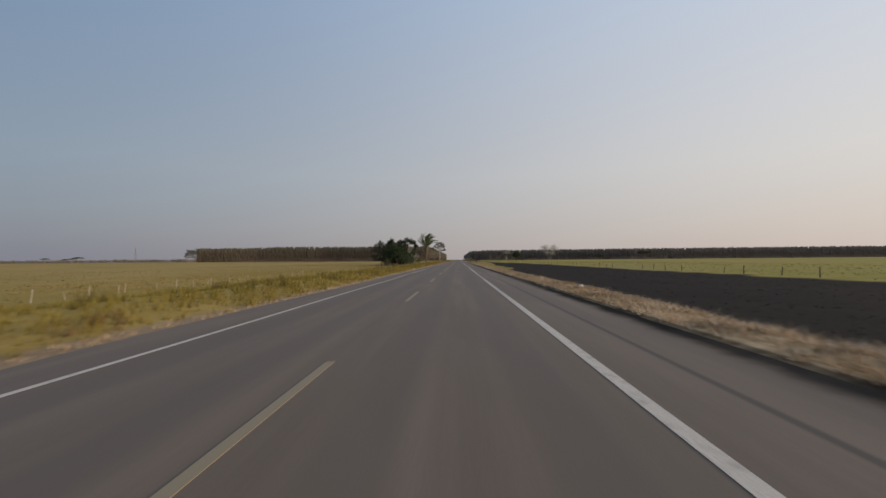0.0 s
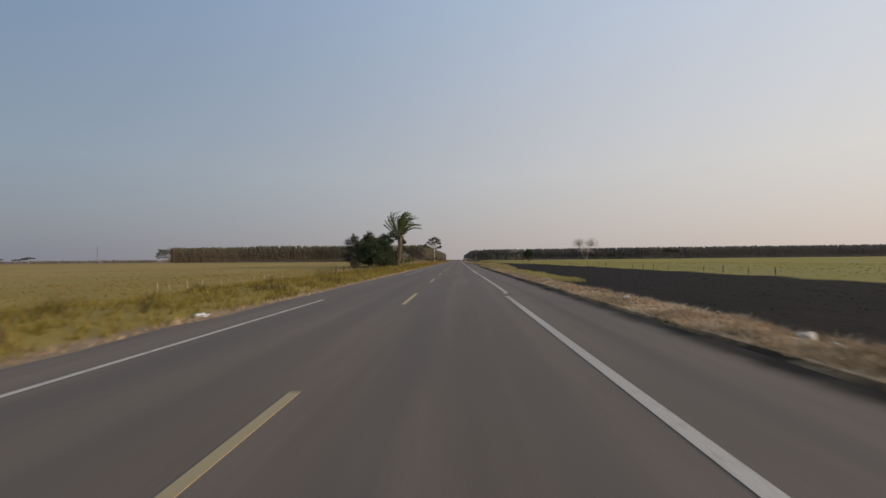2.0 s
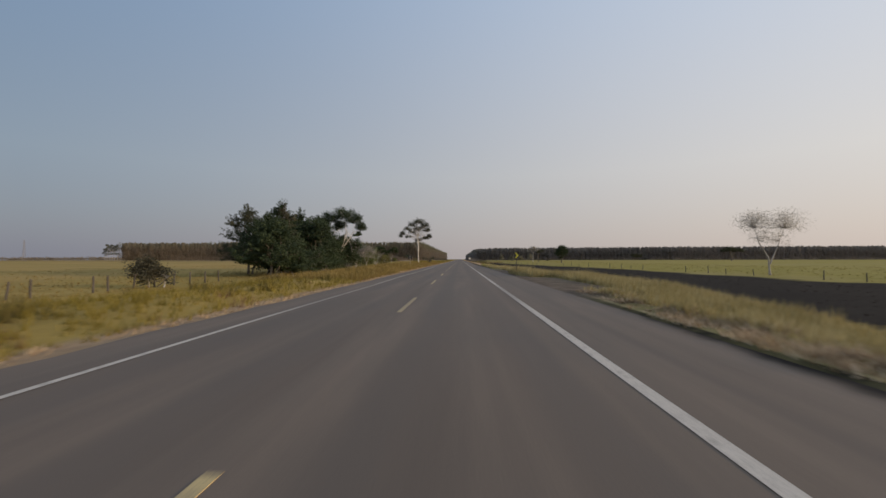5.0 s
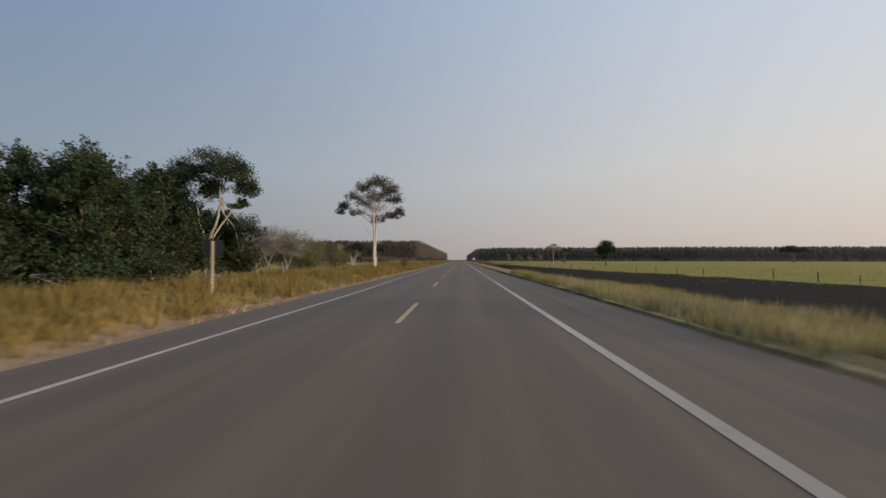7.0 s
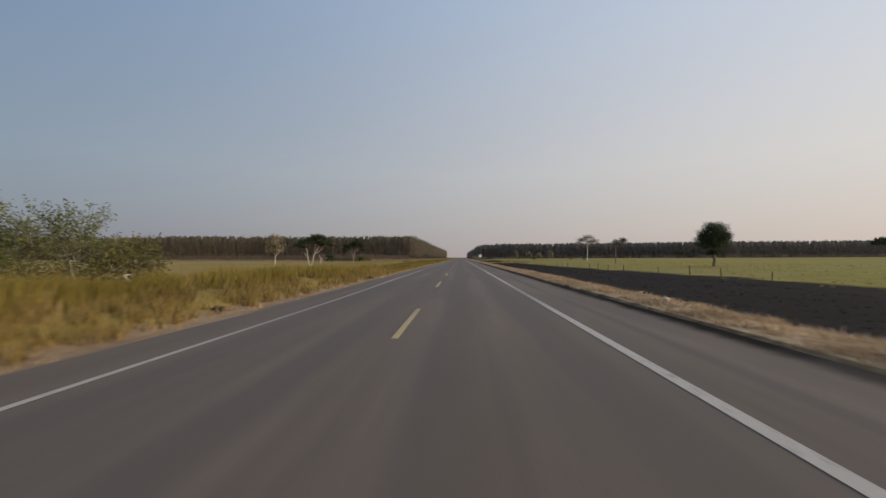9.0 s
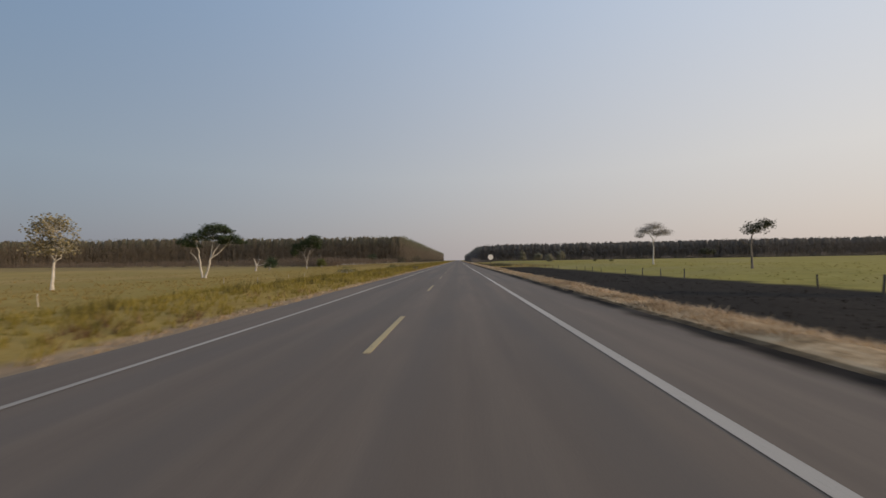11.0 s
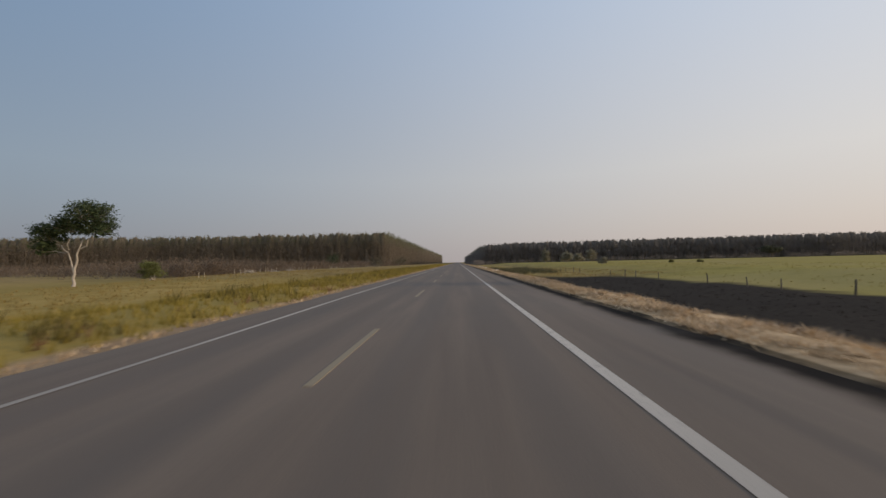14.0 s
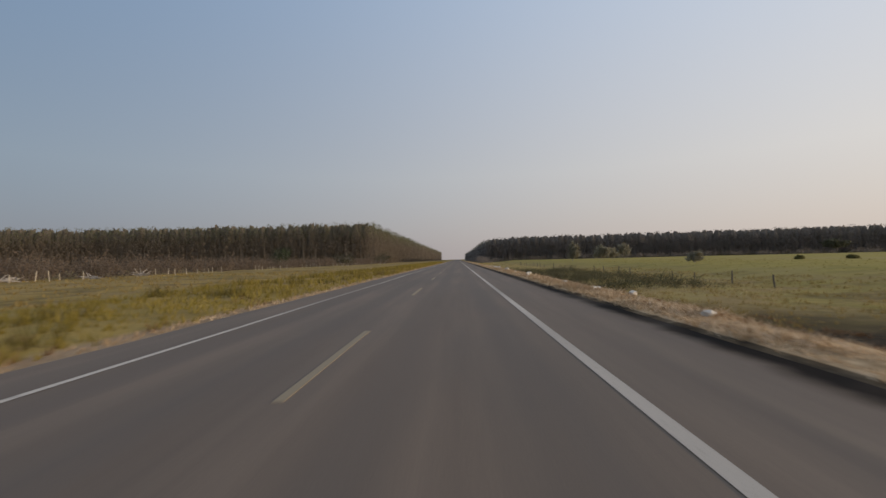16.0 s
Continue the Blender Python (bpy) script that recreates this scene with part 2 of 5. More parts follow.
# ---------------------------------------------------------------- building helpers
def fast(name, verts, faces, mat=None, smooth=False):
    """A mesh from arrays; faces all with the same number of corners, or a list of such arrays."""
    me = bpy.data.meshes.new(name)
    verts = np.asarray(verts, float).reshape(-1, 3)
    groups = [np.asarray(f, int) for f in (faces if isinstance(faces, list) else [faces]) if len(f)]
    me.vertices.add(len(verts))
    me.vertices.foreach_set("co", verts.ravel())
    loops = np.concatenate([g.ravel() for g in groups])
    sizes = np.concatenate([np.full(len(g), g.shape[1]) for g in groups])
    me.loops.add(len(loops))
    me.loops.foreach_set("vertex_index", loops)
    me.polygons.add(len(sizes))
    me.polygons.foreach_set("loop_start", np.concatenate([[0], np.cumsum(sizes)[:-1]]))
    me.polygons.foreach_set("use_smooth", np.full(len(sizes), smooth))
    me.update(calc_edges=True)
    me.validate()
    if mat:
        me.materials.append(mat)
    return me


def part(name, data, parent, label=""):
    ob = new(name, data)
    ob.parent = parent
    return tagged(ob, label)


def empty(name, x, y, z, label, category, group=""):
    ob = new(name)
    ob.location = (x, y, z)
    return tagged(ob, label, category, group)


def joined(pieces):
    """Joins (verts, faces) pairs with equal face sizes into one pair."""
    vs, fs, at = [], [], 0
    for v, f in pieces:
        vs.append(np.asarray(v, float).reshape(-1, 3))
        fs.append(np.asarray(f, int) + at)
        at += len(vs[-1])
    return np.concatenate(vs), np.concatenate(fs)


def tube(points, radii, sides=7):
    """A tapered limb through the points."""
    p = np.asarray(points, float)
    d = np.gradient(p, axis=0)
    d /= np.linalg.norm(d, axis=1)[:, None] + 1e-9
    ref = np.where(np.abs(d[:, 2:3]) > 0.9, np.array([[1.0, 0, 0]]), np.array([[0, 0, 1.0]]))
    a = np.cross(d, ref)
    a /= np.linalg.norm(a, axis=1)[:, None] + 1e-9
    b = np.cross(d, a)
    ang = np.arange(sides) * 2 * np.pi / sides
    r = np.asarray(radii, float)[:, None, None]
    v = p[:, None] + r * (np.cos(ang)[None, :, None] * a[:, None] + np.sin(ang)[None, :, None] * b[:, None])
    n = len(p)
    i, j = np.meshgrid(np.arange(n - 1), np.arange(sides), indexing="ij")
    k = (j + 1) % sides
    f = np.stack([i * sides + j, i * sides + k, (i + 1) * sides + k, (i + 1) * sides + j], -1).reshape(-1, 4)
    return v.reshape(-1, 3), f


def bend(a, b, rng, sag=0.08, n=5):
    """A slightly crooked way from a to b."""
    a, b = np.asarray(a, float), np.asarray(b, float)
    t = np.linspace(0, 1, n)[:, None]
    size = np.linalg.norm(b - a)
    off = rng.normal(size=(n, 3)) * sag * size * np.sin(np.pi * t)
    return a + (b - a) * t + off


def leaves(centres, size, rng, flat=0.3, long=1.5):
    """Leaf blades, one quad each, turned at random."""
    n = len(centres)
    a = rng.normal(size=(n, 3))
    a[:, 2] *= 1 - flat
    a /= np.linalg.norm(a, axis=1)[:, None]
    b = np.cross(a, rng.normal(size=(n, 3)))
    b /= np.linalg.norm(b, axis=1)[:, None]
    s = size * rng.uniform(0.6, 1.4, (n, 1))
    a, b = a * s * long * 0.5, b * s * 0.5
    v = np.stack([centres - a, centres + b * 0.9, centres + a, centres - b * 0.9], 1)
    return v.reshape(-1, 3), np.arange(4 * n).reshape(-1, 4)


def box(x0, x1, y0, y1, z0, z1):
    v = [(x, y, z) for z in (z0, z1) for y in (y0, y1) for x in (x0, x1)]
    f = [(0, 2, 3, 1), (4, 5, 7, 6), (0, 1, 5, 4), (2, 6, 7, 3), (0, 4, 6, 2), (1, 3, 7, 5)]
    return np.array(v, float), np.array(f)


def ease(v, a, b):
    t = np.clip((np.asarray(v, float) - a) / (b - a), 0, 1)
    return t * t * (3 - 2 * t)


def height_at(x, y):
    """The land's height: road bed on a low bank, verges, fields lower on both sides, the earth entrance."""
    x, y = np.asarray(x, float), np.asarray(y, float)
    low = 1.1 - 1.2 * ease(y, 350, 440)
    left = -0.05 * ease(-x, 4.2, 4.6) + 0.12 * ease(-x, 5.0, 7.0) - (low + 0.1) * ease(-x, 9.0, 20.0) + 1.0 * ease(-x, 120, 400)
    left = left + 0.3 * ease(y, 150, 185) * ease(-y, -270, -235) * ease(-x, 4.6, 6.5) * ease(x, -16, -9)
    far = 38 - 12 * ease(y, 200, 300)
    lumps = np.sin(1.9 * y + 1.3 * x) * np.sin(0.77 * y - 2.1 * x + 0.6) + 0.6 * np.sin(3.1 * y - 0.9 * x + 2.0) * np.sin(2.7 * x + 0.4 * y)
    bank = 0.045 * ease(x + 0.05 * np.sin(0.83 * y) + 0.04 * np.sin(2.1 * y + 1), 6.1, 6.34) + 0.085 * lumps * ease(x, 6.3, 7.0) * ease(-x, -9.8, -8.6)
    right = bank * (0.85 + 0.15 * np.sin(0.37 * y)) - 0.30 * ease(x, 7.0, 9.0) - 0.22 * ease(x, 8.6, 9.8) - (0.35 + 0.45 * ease(y, 260, 400)) * ease(x, 9.0, 13.0)
    right = right + (0.5 + 0.6 * ease(y, 260, 400)) * ease(x - far, 0.0, 20.0)
    gate = ease(y, 138, 146) * ease(-y, -163, -156) * ease(-x, -16, -11)
    right = right * (1 - 0.9 * gate)
    rough = np.sin(0.31 * x + 0.17 * y) * np.sin(0.23 * y - 0.11 * x + 1.0) + 0.5 * np.sin(0.9 * x + 2) * np.sin(0.7 * y)
    z = left + right + 0.07 * rough * (ease(x, 6.6, 9.0) * (1 - gate) + ease(-x, 4.8, 7.5))
    return np.where((x < 6.0) & (x > -4.3), -0.06, z)


# ---------------------------------------------------------------- the land and the road
def build_ground():
    xs = np.concatenate([-np.geomspace(3500, 60, 26), np.linspace(-56, -14, 22), np.linspace(-13, -4.6, 18), [-4.35, -4.2, 5.9, 6.1],
                         np.linspace(6.18, 9.8, 24), np.linspace(10.2, 24, 30), np.linspace(26, 60, 16), np.geomspace(66, 3500, 26)])
    ys = np.concatenate([np.geomspace(300, 10, 10) * -1, np.arange(0, 480, 1.5), np.arange(480, 620, 2.5), np.geomspace(625, 4500, 60)])
    X, Y = np.meshgrid(xs, ys)
    v = np.stack([X, Y, height_at(X, Y)], -1).reshape(-1, 3)
    n, m = len(ys), len(xs)
    i, j = np.meshgrid(np.arange(n - 1), np.arange(m - 1), indexing="ij")
    a = i * m + j
    f = np.stack([a, a + 1, a + m + 1, a + m], -1).reshape(-1, 4)
    return tagged(new("ground", fast("ground", v, f, MAT_GROUND, True)), "flat dry grassland with a burnt roadside ditch", "ground", kind="structure")


build_ground()
ROAD_L, ROAD_R = -4.35, 6.2


def build_road():
    ys = np.concatenate([[-120, -40], np.arange(-10, 620, 2.0), np.geomspace(630, 4300, 40)])
    rng = np.random.default_rng(3)
    el = ROAD_L + 0.10 * rng.normal(size=len(ys)) * 0.6
    er = ROAD_R + 0.10 * rng.normal(size=len(ys)) * 0.6
    cols = np.stack([el - 0.1, el, np.full(len(ys), 0.0), er, er + 0.12], 1)
    zs = np.stack([np.full(len(ys), -0.12), np.zeros(len(ys)), np.full(len(ys), 0.0), np.zeros(len(ys)), np.full(len(ys), -0.16)], 1)
    v = np.stack([cols, np.repeat(ys[:, None], 5, 1), zs], -1).reshape(-1, 3)
    i, j = np.meshgrid(np.arange(len(ys) - 1), np.arange(4), indexing="ij")
    a = i * 5 + j
    f = np.stack([a, a + 1, a + 6, a + 5], -1).reshape(-1, 4)
    return tagged(new("road", fast("road", v, f, MAT_ASPHALT)), "straight two-lane road of worn grey asphalt", "road", kind="structure")


road = build_road()


def edge_line(x_of, half, breaks, label):
    """A painted line; breaks: stretches along the road where it has worn off."""
    ys = np.concatenate([[-120], np.arange(-20, 620, 1.0), np.geomspace(625, 4200, 30)])
    x = x_of(ys)
    v = np.stack([np.stack([x - half, ys, np.full_like(ys, 0.006)], -1), np.stack([x + half, ys, np.full_like(ys, 0.006)], -1)], 1).reshape(-1, 3)
    a = np.array([2 * i for i in range(len(ys) - 1) if not any(p <= ys[i] < q for p, q in breaks)])
    return part("edge_line", fast("edge_line", v, np.stack([a, a + 1, a + 3, a + 2], -1), MAT_WHITE), road, label)


edge_line(lambda y: -3.1 + 0.05 * np.sin(y / 9.0) + 0.04 * np.sin(y / 3.7), 0.055, ((64, 86),), "thin worn white edge line")
edge_line(lambda y: 3.58 + 0.17 * ease(y, 65.5, 66.5) * (1 - ease(y, 70, 100)) + 0.05 * ease(y, 225, 260) - 0.08 * ease(y, 322, 326), 0.085, ((65, 66),),
          "broad white edge line")
dash = fast("centre_dash", *box(-0.06, 0.06, -2, 2, -0.01, 0.006), MAT_YELLOW)
for i in range(58):
    d = part("centre_dash", dash, road)
    d.location = (0, 5 + 12 * i + 1.5 * float(ease(12 * i, 235, 305)) - 1.5 * float(1 - ease(12 * i, 20, 90)), 0)


# ---------------------------------------------------------------- plantation woods
def lump(x, y, z, rad, tall, rng, sides=7, rings=5, tip=0.1):
    """A closed uneven clump of foliage, rounded below, narrowing above."""
    u = np.linspace(0.0, 1.0, rings)
    prof = np.interp(u, [0, 0.25, 0.5, 0.75, 1.0], [0.45, 0.95, 1.0, 0.75, tip]) * rad
    a = np.arange(sides) * 2 * np.pi / sides + rng.uniform(0, 6)
    rr = prof[:, None] * rng.uniform(0.75, 1.15, (rings, sides))
    v = np.stack([x + rr * np.cos(a), y + rr * np.sin(a), z + tall * u[:, None] + rng.normal(size=(rings, sides)) * 0.06 * tall], -1)
    i, j = np.meshgrid(np.arange(rings - 1), np.arange(sides), indexing="ij")
    k = (j + 1) % sides
    f = np.stack([i * sides + j, i * sides + k, (i + 1) * sides + k, (i + 1) * sides + j], -1).reshape(-1, 4)
    return v.reshape(-1, 3), f


def wood(name, front, back, label, seed, height, mat, tops, leaf=0.5, spread=1.9, per=150, low_from=None, pale=()):
    """A dense planted wood: leafy front rows on slim trunks with greener rounded tops, closed by clumped rows behind. low_from: trees get lower past that x."""
    fall = (lambda x: 1.0 - 0.18 * float(ease(-x, -low_from, 365))) if low_from else (lambda x: 1.0)
    rng = np.random.default_rng(seed)
    tv, lv, cv, gv = [], [], [], []
    for x, y in front:
        h = height * fall(x) * rng.uniform(0.90, 1.0) * (1.04 if rng.uniform() < 0.05 else 1.0)
        z = float(height_at(x, y))
        tv.append(tube([(x, y, z - 0.2), (x + rng.normal() * 0.2, y, z + h * 0.9)], [0.13, 0.04], 3))
        s = spread * rng.uniform(0.85, 1.2)
        n = int(per * (1.0 if y < 800 else 0.5))
        u = rng.uniform(0.0, 1.0, n) ** 0.85
        r = s * np.interp(u, [0, 0.5, 0.8, 0.93, 1.0], [1.1, 1.0, 0.95, 0.7, 0.3]) * np.sqrt(rng.uniform(0.05, 1.0, n))
        a = rng.uniform(0, 2 * np.pi, n)
        p = np.stack([x + r * np.cos(a), y + r * np.sin(a), z + h * u], -1)
        green = u + 0.12 * rng.normal(size=n) > 0.70
        lv.append(leaves(p[~green], leaf, rng, 0.2, 1.5))
        gv.append(leaves(p[green], leaf * 0.8, rng, 0.4, 1.3))
    for x, y in back:
        h, z = height * fall(x) * rng.uniform(0.91, 0.97), float(height_at(x, y))
        for f in (-0.04, 0.25, 0.5):
            cv.append(lump(x + rng.normal() * 0.9, y + rng.normal() * 0.5, z + h * (f + rng.uniform(-0.03, 0.03)), rng.uniform(2.4, 3.0), h * 0.48, rng, tip=0.45))
    ob = empty(name, 0, 0, 0, label, "wood")
    ob["kind"] = "stuff"
    if pale:
        pv = []
        for x, y in pale:
            z, h = float(height_at(x, y)), rng.uniform(9, 16)
            pv.append(tube(bend((x, y, z - 0.2), (x + rng.normal() * 0.6, y, z + h), rng, 0.015), np.linspace(0.16, 0.06, 5), 5))
        part("edge_trunks", fast("edge_trunks", *joined(pv), MAT_BARK), ob, "bare grey trunks at the wood's edge")
    part("trunks", fast("trunks", *joined(tv), MAT_BARK), ob)
    part("inner_crowns", fast("inner_crowns", *joined(cv), mat, True), ob)
    part("outer_leaves", fast("outer_leaves", *joined(lv), mat), ob)
    part("crown_tops", fast("crown_tops", *joined(gv), tops), ob, "greener tops")
    return ob


def rows_between(a, b, step, depth, rng, inward):
    """Tree feet in rows from a to b, each further row a step towards inward."""
    a, b, q = np.array(a, float), np.array(b, float), np.array(inward, float)
    d = (b - a) / np.linalg.norm(b - a)
    return [tuple(a + d * (s + rng.uniform(-0.6, 0.6)) + q * (k * 2.6 + rng.uniform(-0.8, 0.8)))
            for k in range(depth) for s in np.arange(0, np.linalg.norm(b - a), step)]


rng = np.random.default_rng(11)
# distance haze is put into both woods' leaf colours, greyer for the shaded right
MAT_PINE = leafy("hazed_plantation_leaves", (0.25, 0.21, 0.165), (0.275, 0.23, 0.18), 0.95, 0.45, 0.12, 0.25, 1.2)
MAT_PINE_R = leafy("hazed_shaded_leaves", (0.24, 0.215, 0.20), (0.27, 0.24, 0.225), 0.95, 0.45, 0.12, 0.25, 1.2)
MAT_TOP = leafy("green_crown_tops", (0.195, 0.195, 0.112), (0.24, 0.235, 0.14), 0.9, 0.45, 0.12, 0.25)
MAT_TOP_R = leafy("grey_green_crown_tops", (0.20, 0.195, 0.165), (0.24, 0.23, 0.195), 0.9, 0.45, 0.12, 0.25)
front = rows_between((-45, 614), (-200, 607), 2.2, 2, rng, (0, 1)) + rows_between((-200, 607), (-290, 577), 2.2, 2, rng, (-0.3, 0.9)) + rows_between((-290, 577), (-351, 521), 2.2, 2, rng, (-0.6, 0.8)) + rows_between((-45, 616), (-43.5, 900), 2.6, 2, rng, (-1, 0)) + rows_between((-43.5, 903), (-43, 1500), 4.0, 1, rng, (-1, 0))
back = rows_between((-50, 620.5), (-202, 613.5), 2.8, 2, rng, (0, 1)) + rows_between((-202, 613.5), (-293, 583), 2.8, 2, rng, (-0.3, 0.9)) + rows_between((-293, 583), (-352, 530), 2.8, 2, rng, (-0.6, 0.8)) + rows_between((-50.5, 622), (-49, 1500), 3.6, 2, rng, (-1, 0))
wood("plantation_wood", front, back, "dense brown-green planted wood of tall slim trees", 21, 23.6, MAT_PINE, MAT_TOP, 0.47, 2.5, 190, -230, [(-58 - 14 * i - 5 * math.sin(2.3 * i), 610.5 - 0.5 * i) for i in range(12)])
front = rows_between((25, 700), (290, 655), 2.2, 2, rng, (0.1, 1)) + rows_between((290, 655), (730, 640), 2.8, 2, rng, (0, 1))
front += rows_between((24, 702), (23.5, 960), 2.6, 2, rng, (1, 0)) + rows_between((23.5, 963), (23, 1500), 4.0, 1, rng, (1, 0))
back = rows_between((30.5, 707), (290, 662.5), 2.8, 2, rng, (0.1, 1)) + rows_between((290, 662.5), (730, 647.5), 3.0, 2, rng, (0, 1)) + rows_between((30, 709), (29, 1500), 3.6, 2, rng, (1, 0))
wood("plantation_wood", front, back, "dense dark planted wood of slim trees", 22, 18.2, MAT_PINE_R, MAT_TOP_R, 0.47, 2.4, 135)


# ---------------------------------------------------------------- trees and bushes
MAT_OLIVE = leafy("olive_leaves", (0.15, 0.14, 0.05), (0.29, 0.265, 0.11), 0.7, 0.4)
MAT_FRESH = leafy("fresh_green_leaves", (0.15, 0.165, 0.06), (0.215, 0.23, 0.09), 0.7, 0.4, 0.4, 0.45)
MAT_BROWN = leafy("brown_green_leaves", (0.085, 0.08, 0.055), (0.17, 0.155, 0.105), 0.7, 0.35)
MAT_DRY = leafy("dry_pale_leaves", (0.20, 0.17, 0.10), (0.38, 0.33, 0.20))
MAT_DUSTY = leafy("pale_dusty_leaves", (0.27, 0.25, 0.18), (0.36, 0.335, 0.25), 0.8, 0.4)
MAT_SCRUB = leafy("grey_brown_scrub", (0.175, 0.132, 0.098), (0.20, 0.152, 0.113), 0.95, 0.5, 0.15, 0.3)
MAT_FROND = leafy("palm_fronds", (0.17, 0.205, 0.095), (0.30, 0.34, 0.175), 0.6, 0.5, 0.5, 0.3)
MAT_TWIGS = leafy("fine_grey_twigs", (0.22, 0.195, 0.175), (0.46, 0.425, 0.39), 0.9, 0.3, 0.25, 0.3)
MAT_REED = leafy("olive_reeds", (0.105, 0.10, 0.055), (0.165, 0.152, 0.09), 0.8, 0.4)
MAT_BARE = leafy("pale_bare_twigs", (0.46, 0.42, 0.375), (0.60, 0.555, 0.50), 0.9, 0.4, 0.25, 0.2)
MAT_STEM = barky("brown_scrub_stems", (0.14, 0.11, 0.085), (0.25, 0.21, 0.17))
MAT_THIN = leafy("dusty_dark_leaves", (0.06, 0.065, 0.04), (0.135, 0.135, 0.085), 0.6, 0.3)
MAT_LIGHT = leafy("light_green_leaves", (0.17, 0.185, 0.08), (0.27, 0.285, 0.135), 0.7, 0.45, 0.4, 0.4)
MAT_WASHED = barky("washed_grey_bark", (0.34, 0.305, 0.26), (0.60, 0.56, 0.50))
MAT_HUSK = barky("brown_palm_bark", (0.075, 0.055, 0.038), (0.23, 0.175, 0.12))


def tree(name, x, y, label, trunks, masses, leaf=0.28, green=None, bark=None, seed=1, twigs=1.0, fill=0.75, group="", category="tree", per=26, long=1.5, puff=1.0, spray=0.0, core=0):
    """trunks: lists of (dx, dy, z, radius). masses: (dx, dy, z, rx, ry, rz, clumps, which trunk). Leaves hang in clumps in each mass; core: broad leaf sprays in its heart."""
    rng = np.random.default_rng(seed)
    green, bark = green or MAT_DARK, bark or MAT_BARK
    top, first = empty(name, x, y, float(height_at(x, y)) - 0.05, label, category, group), None
    for tr in trunks:
        p = np.array([q[:3] for q in tr], float)
        r = np.array([q[3] for q in tr], float)
        t = np.linspace(0, len(p) - 1, 4 * (len(p) - 1) + 1)
        pts = np.stack([np.interp(t, np.arange(len(p)), p[:, k]) for k in range(3)], -1)
        pts[1:-1, :2] += rng.normal(size=(len(pts) - 2, 2)) * 0.25 * r.max()
        rad = np.interp(t, np.arange(len(p)), r)
        rad[0] *= 1.35
        stem = part("trunk", fast("trunk", *tube(pts, rad, 9), bark, True), top)
        first = first or stem
    limbs, cen = [], []
    for dx, dy, z, rx, ry, rz, k, w in masses:
        tr = trunks[w]
        root = np.array(tr[-1][:3], float)
        mid = np.array((dx, dy, z - 0.25 * rz), float)
        rr = tr[-1][3] * 0.8
        limbs.append(tube(bend(root, mid, rng, 0.07), np.linspace(rr, rr * 0.45, 5), 6))
        d = rng.normal(size=(k, 3))
        d /= np.linalg.norm(d, axis=1)[:, None]
        d[:, 2] = np.where(d[:, 2] < -0.5, -d[:, 2], d[:, 2])
        c = np.array((dx, dy, z)) + d * rng.uniform(fill - 0.35, 1.05, (k, 1)) * np.array((rx, ry, rz))
        cen.append((c, 0.16 * (rx + ry + rz) / 3 + 0.12, d + np.array((0, 0, 0.35))))
        for q in c[: int(k * twigs)]:
            limbs.append(tube(bend(mid, q, rng, 0.1, 4), np.linspace(rr * 0.4, 0.012, 4), 4))
    if limbs:
        part("branchwork", fast("branchwork", *joined(limbs), bark, True), first)
    if per:
        pts = np.concatenate([np.repeat(q, per, 0) + np.clip(rng.normal(size=(len(q) * per, 3)), -1.35, 1.35) * s * puff * np.array((1.25, 1.25, 0.8))
                              * (1 - 0.6 * min(spray, 1)) + np.repeat(w, per, 0) * rng.uniform(-0.6, 1.0, (len(q) * per, 1)) * s * spray * 2.4 for q, s, w in cen])
        crown = [leaves(pts, leaf, rng, 0.3, long)]
        if core:
            for dx, dy, z, rx, ry, rz, k, w in masses:
                d = rng.normal(size=(core, 3))
                d *= rng.uniform(0.1, 0.8, (core, 1)) / np.linalg.norm(d, axis=1)[:, None]
                crown.append(leaves(np.array((dx, dy, z)) + d * np.array((rx, ry, rz)), leaf * 3.0, rng, 0.3, 1.4))
        part("crown", fast("crown", *joined(crown), green), top)
    return top


def bush(name, x, y, h, w, label, green, seed, leaf=0.11, n=80, per=40, group="", spray=0.55):
    rng = np.random.default_rng(seed)
    stems = [[(rng.normal() * 0.1 * w, rng.normal() * 0.1 * w, -0.1, 0.07), (rng.normal() * 0.2 * w, rng.normal() * 0.2 * w, h * 0.4, 0.04)] for _ in range(3)]
    masses = [(rng.uniform(-0.3, 0.3) * w, rng.uniform(-0.3, 0.3) * w, h * rng.uniform(0.42, 0.62), 0.3 * w, 0.3 * w, h * 0.38, n // 3, i) for i in range(3)]
    masses.append((0, 0, h * 0.3, 0.45 * w, 0.45 * w, h * 0.3, n // 2, 0))
    return tree(name, x, y, label, stems, masses, leaf, green, MAT_TWIG, seed, 0.5, 0.8, group, "bush", per, 1.9, 1.0, spray)


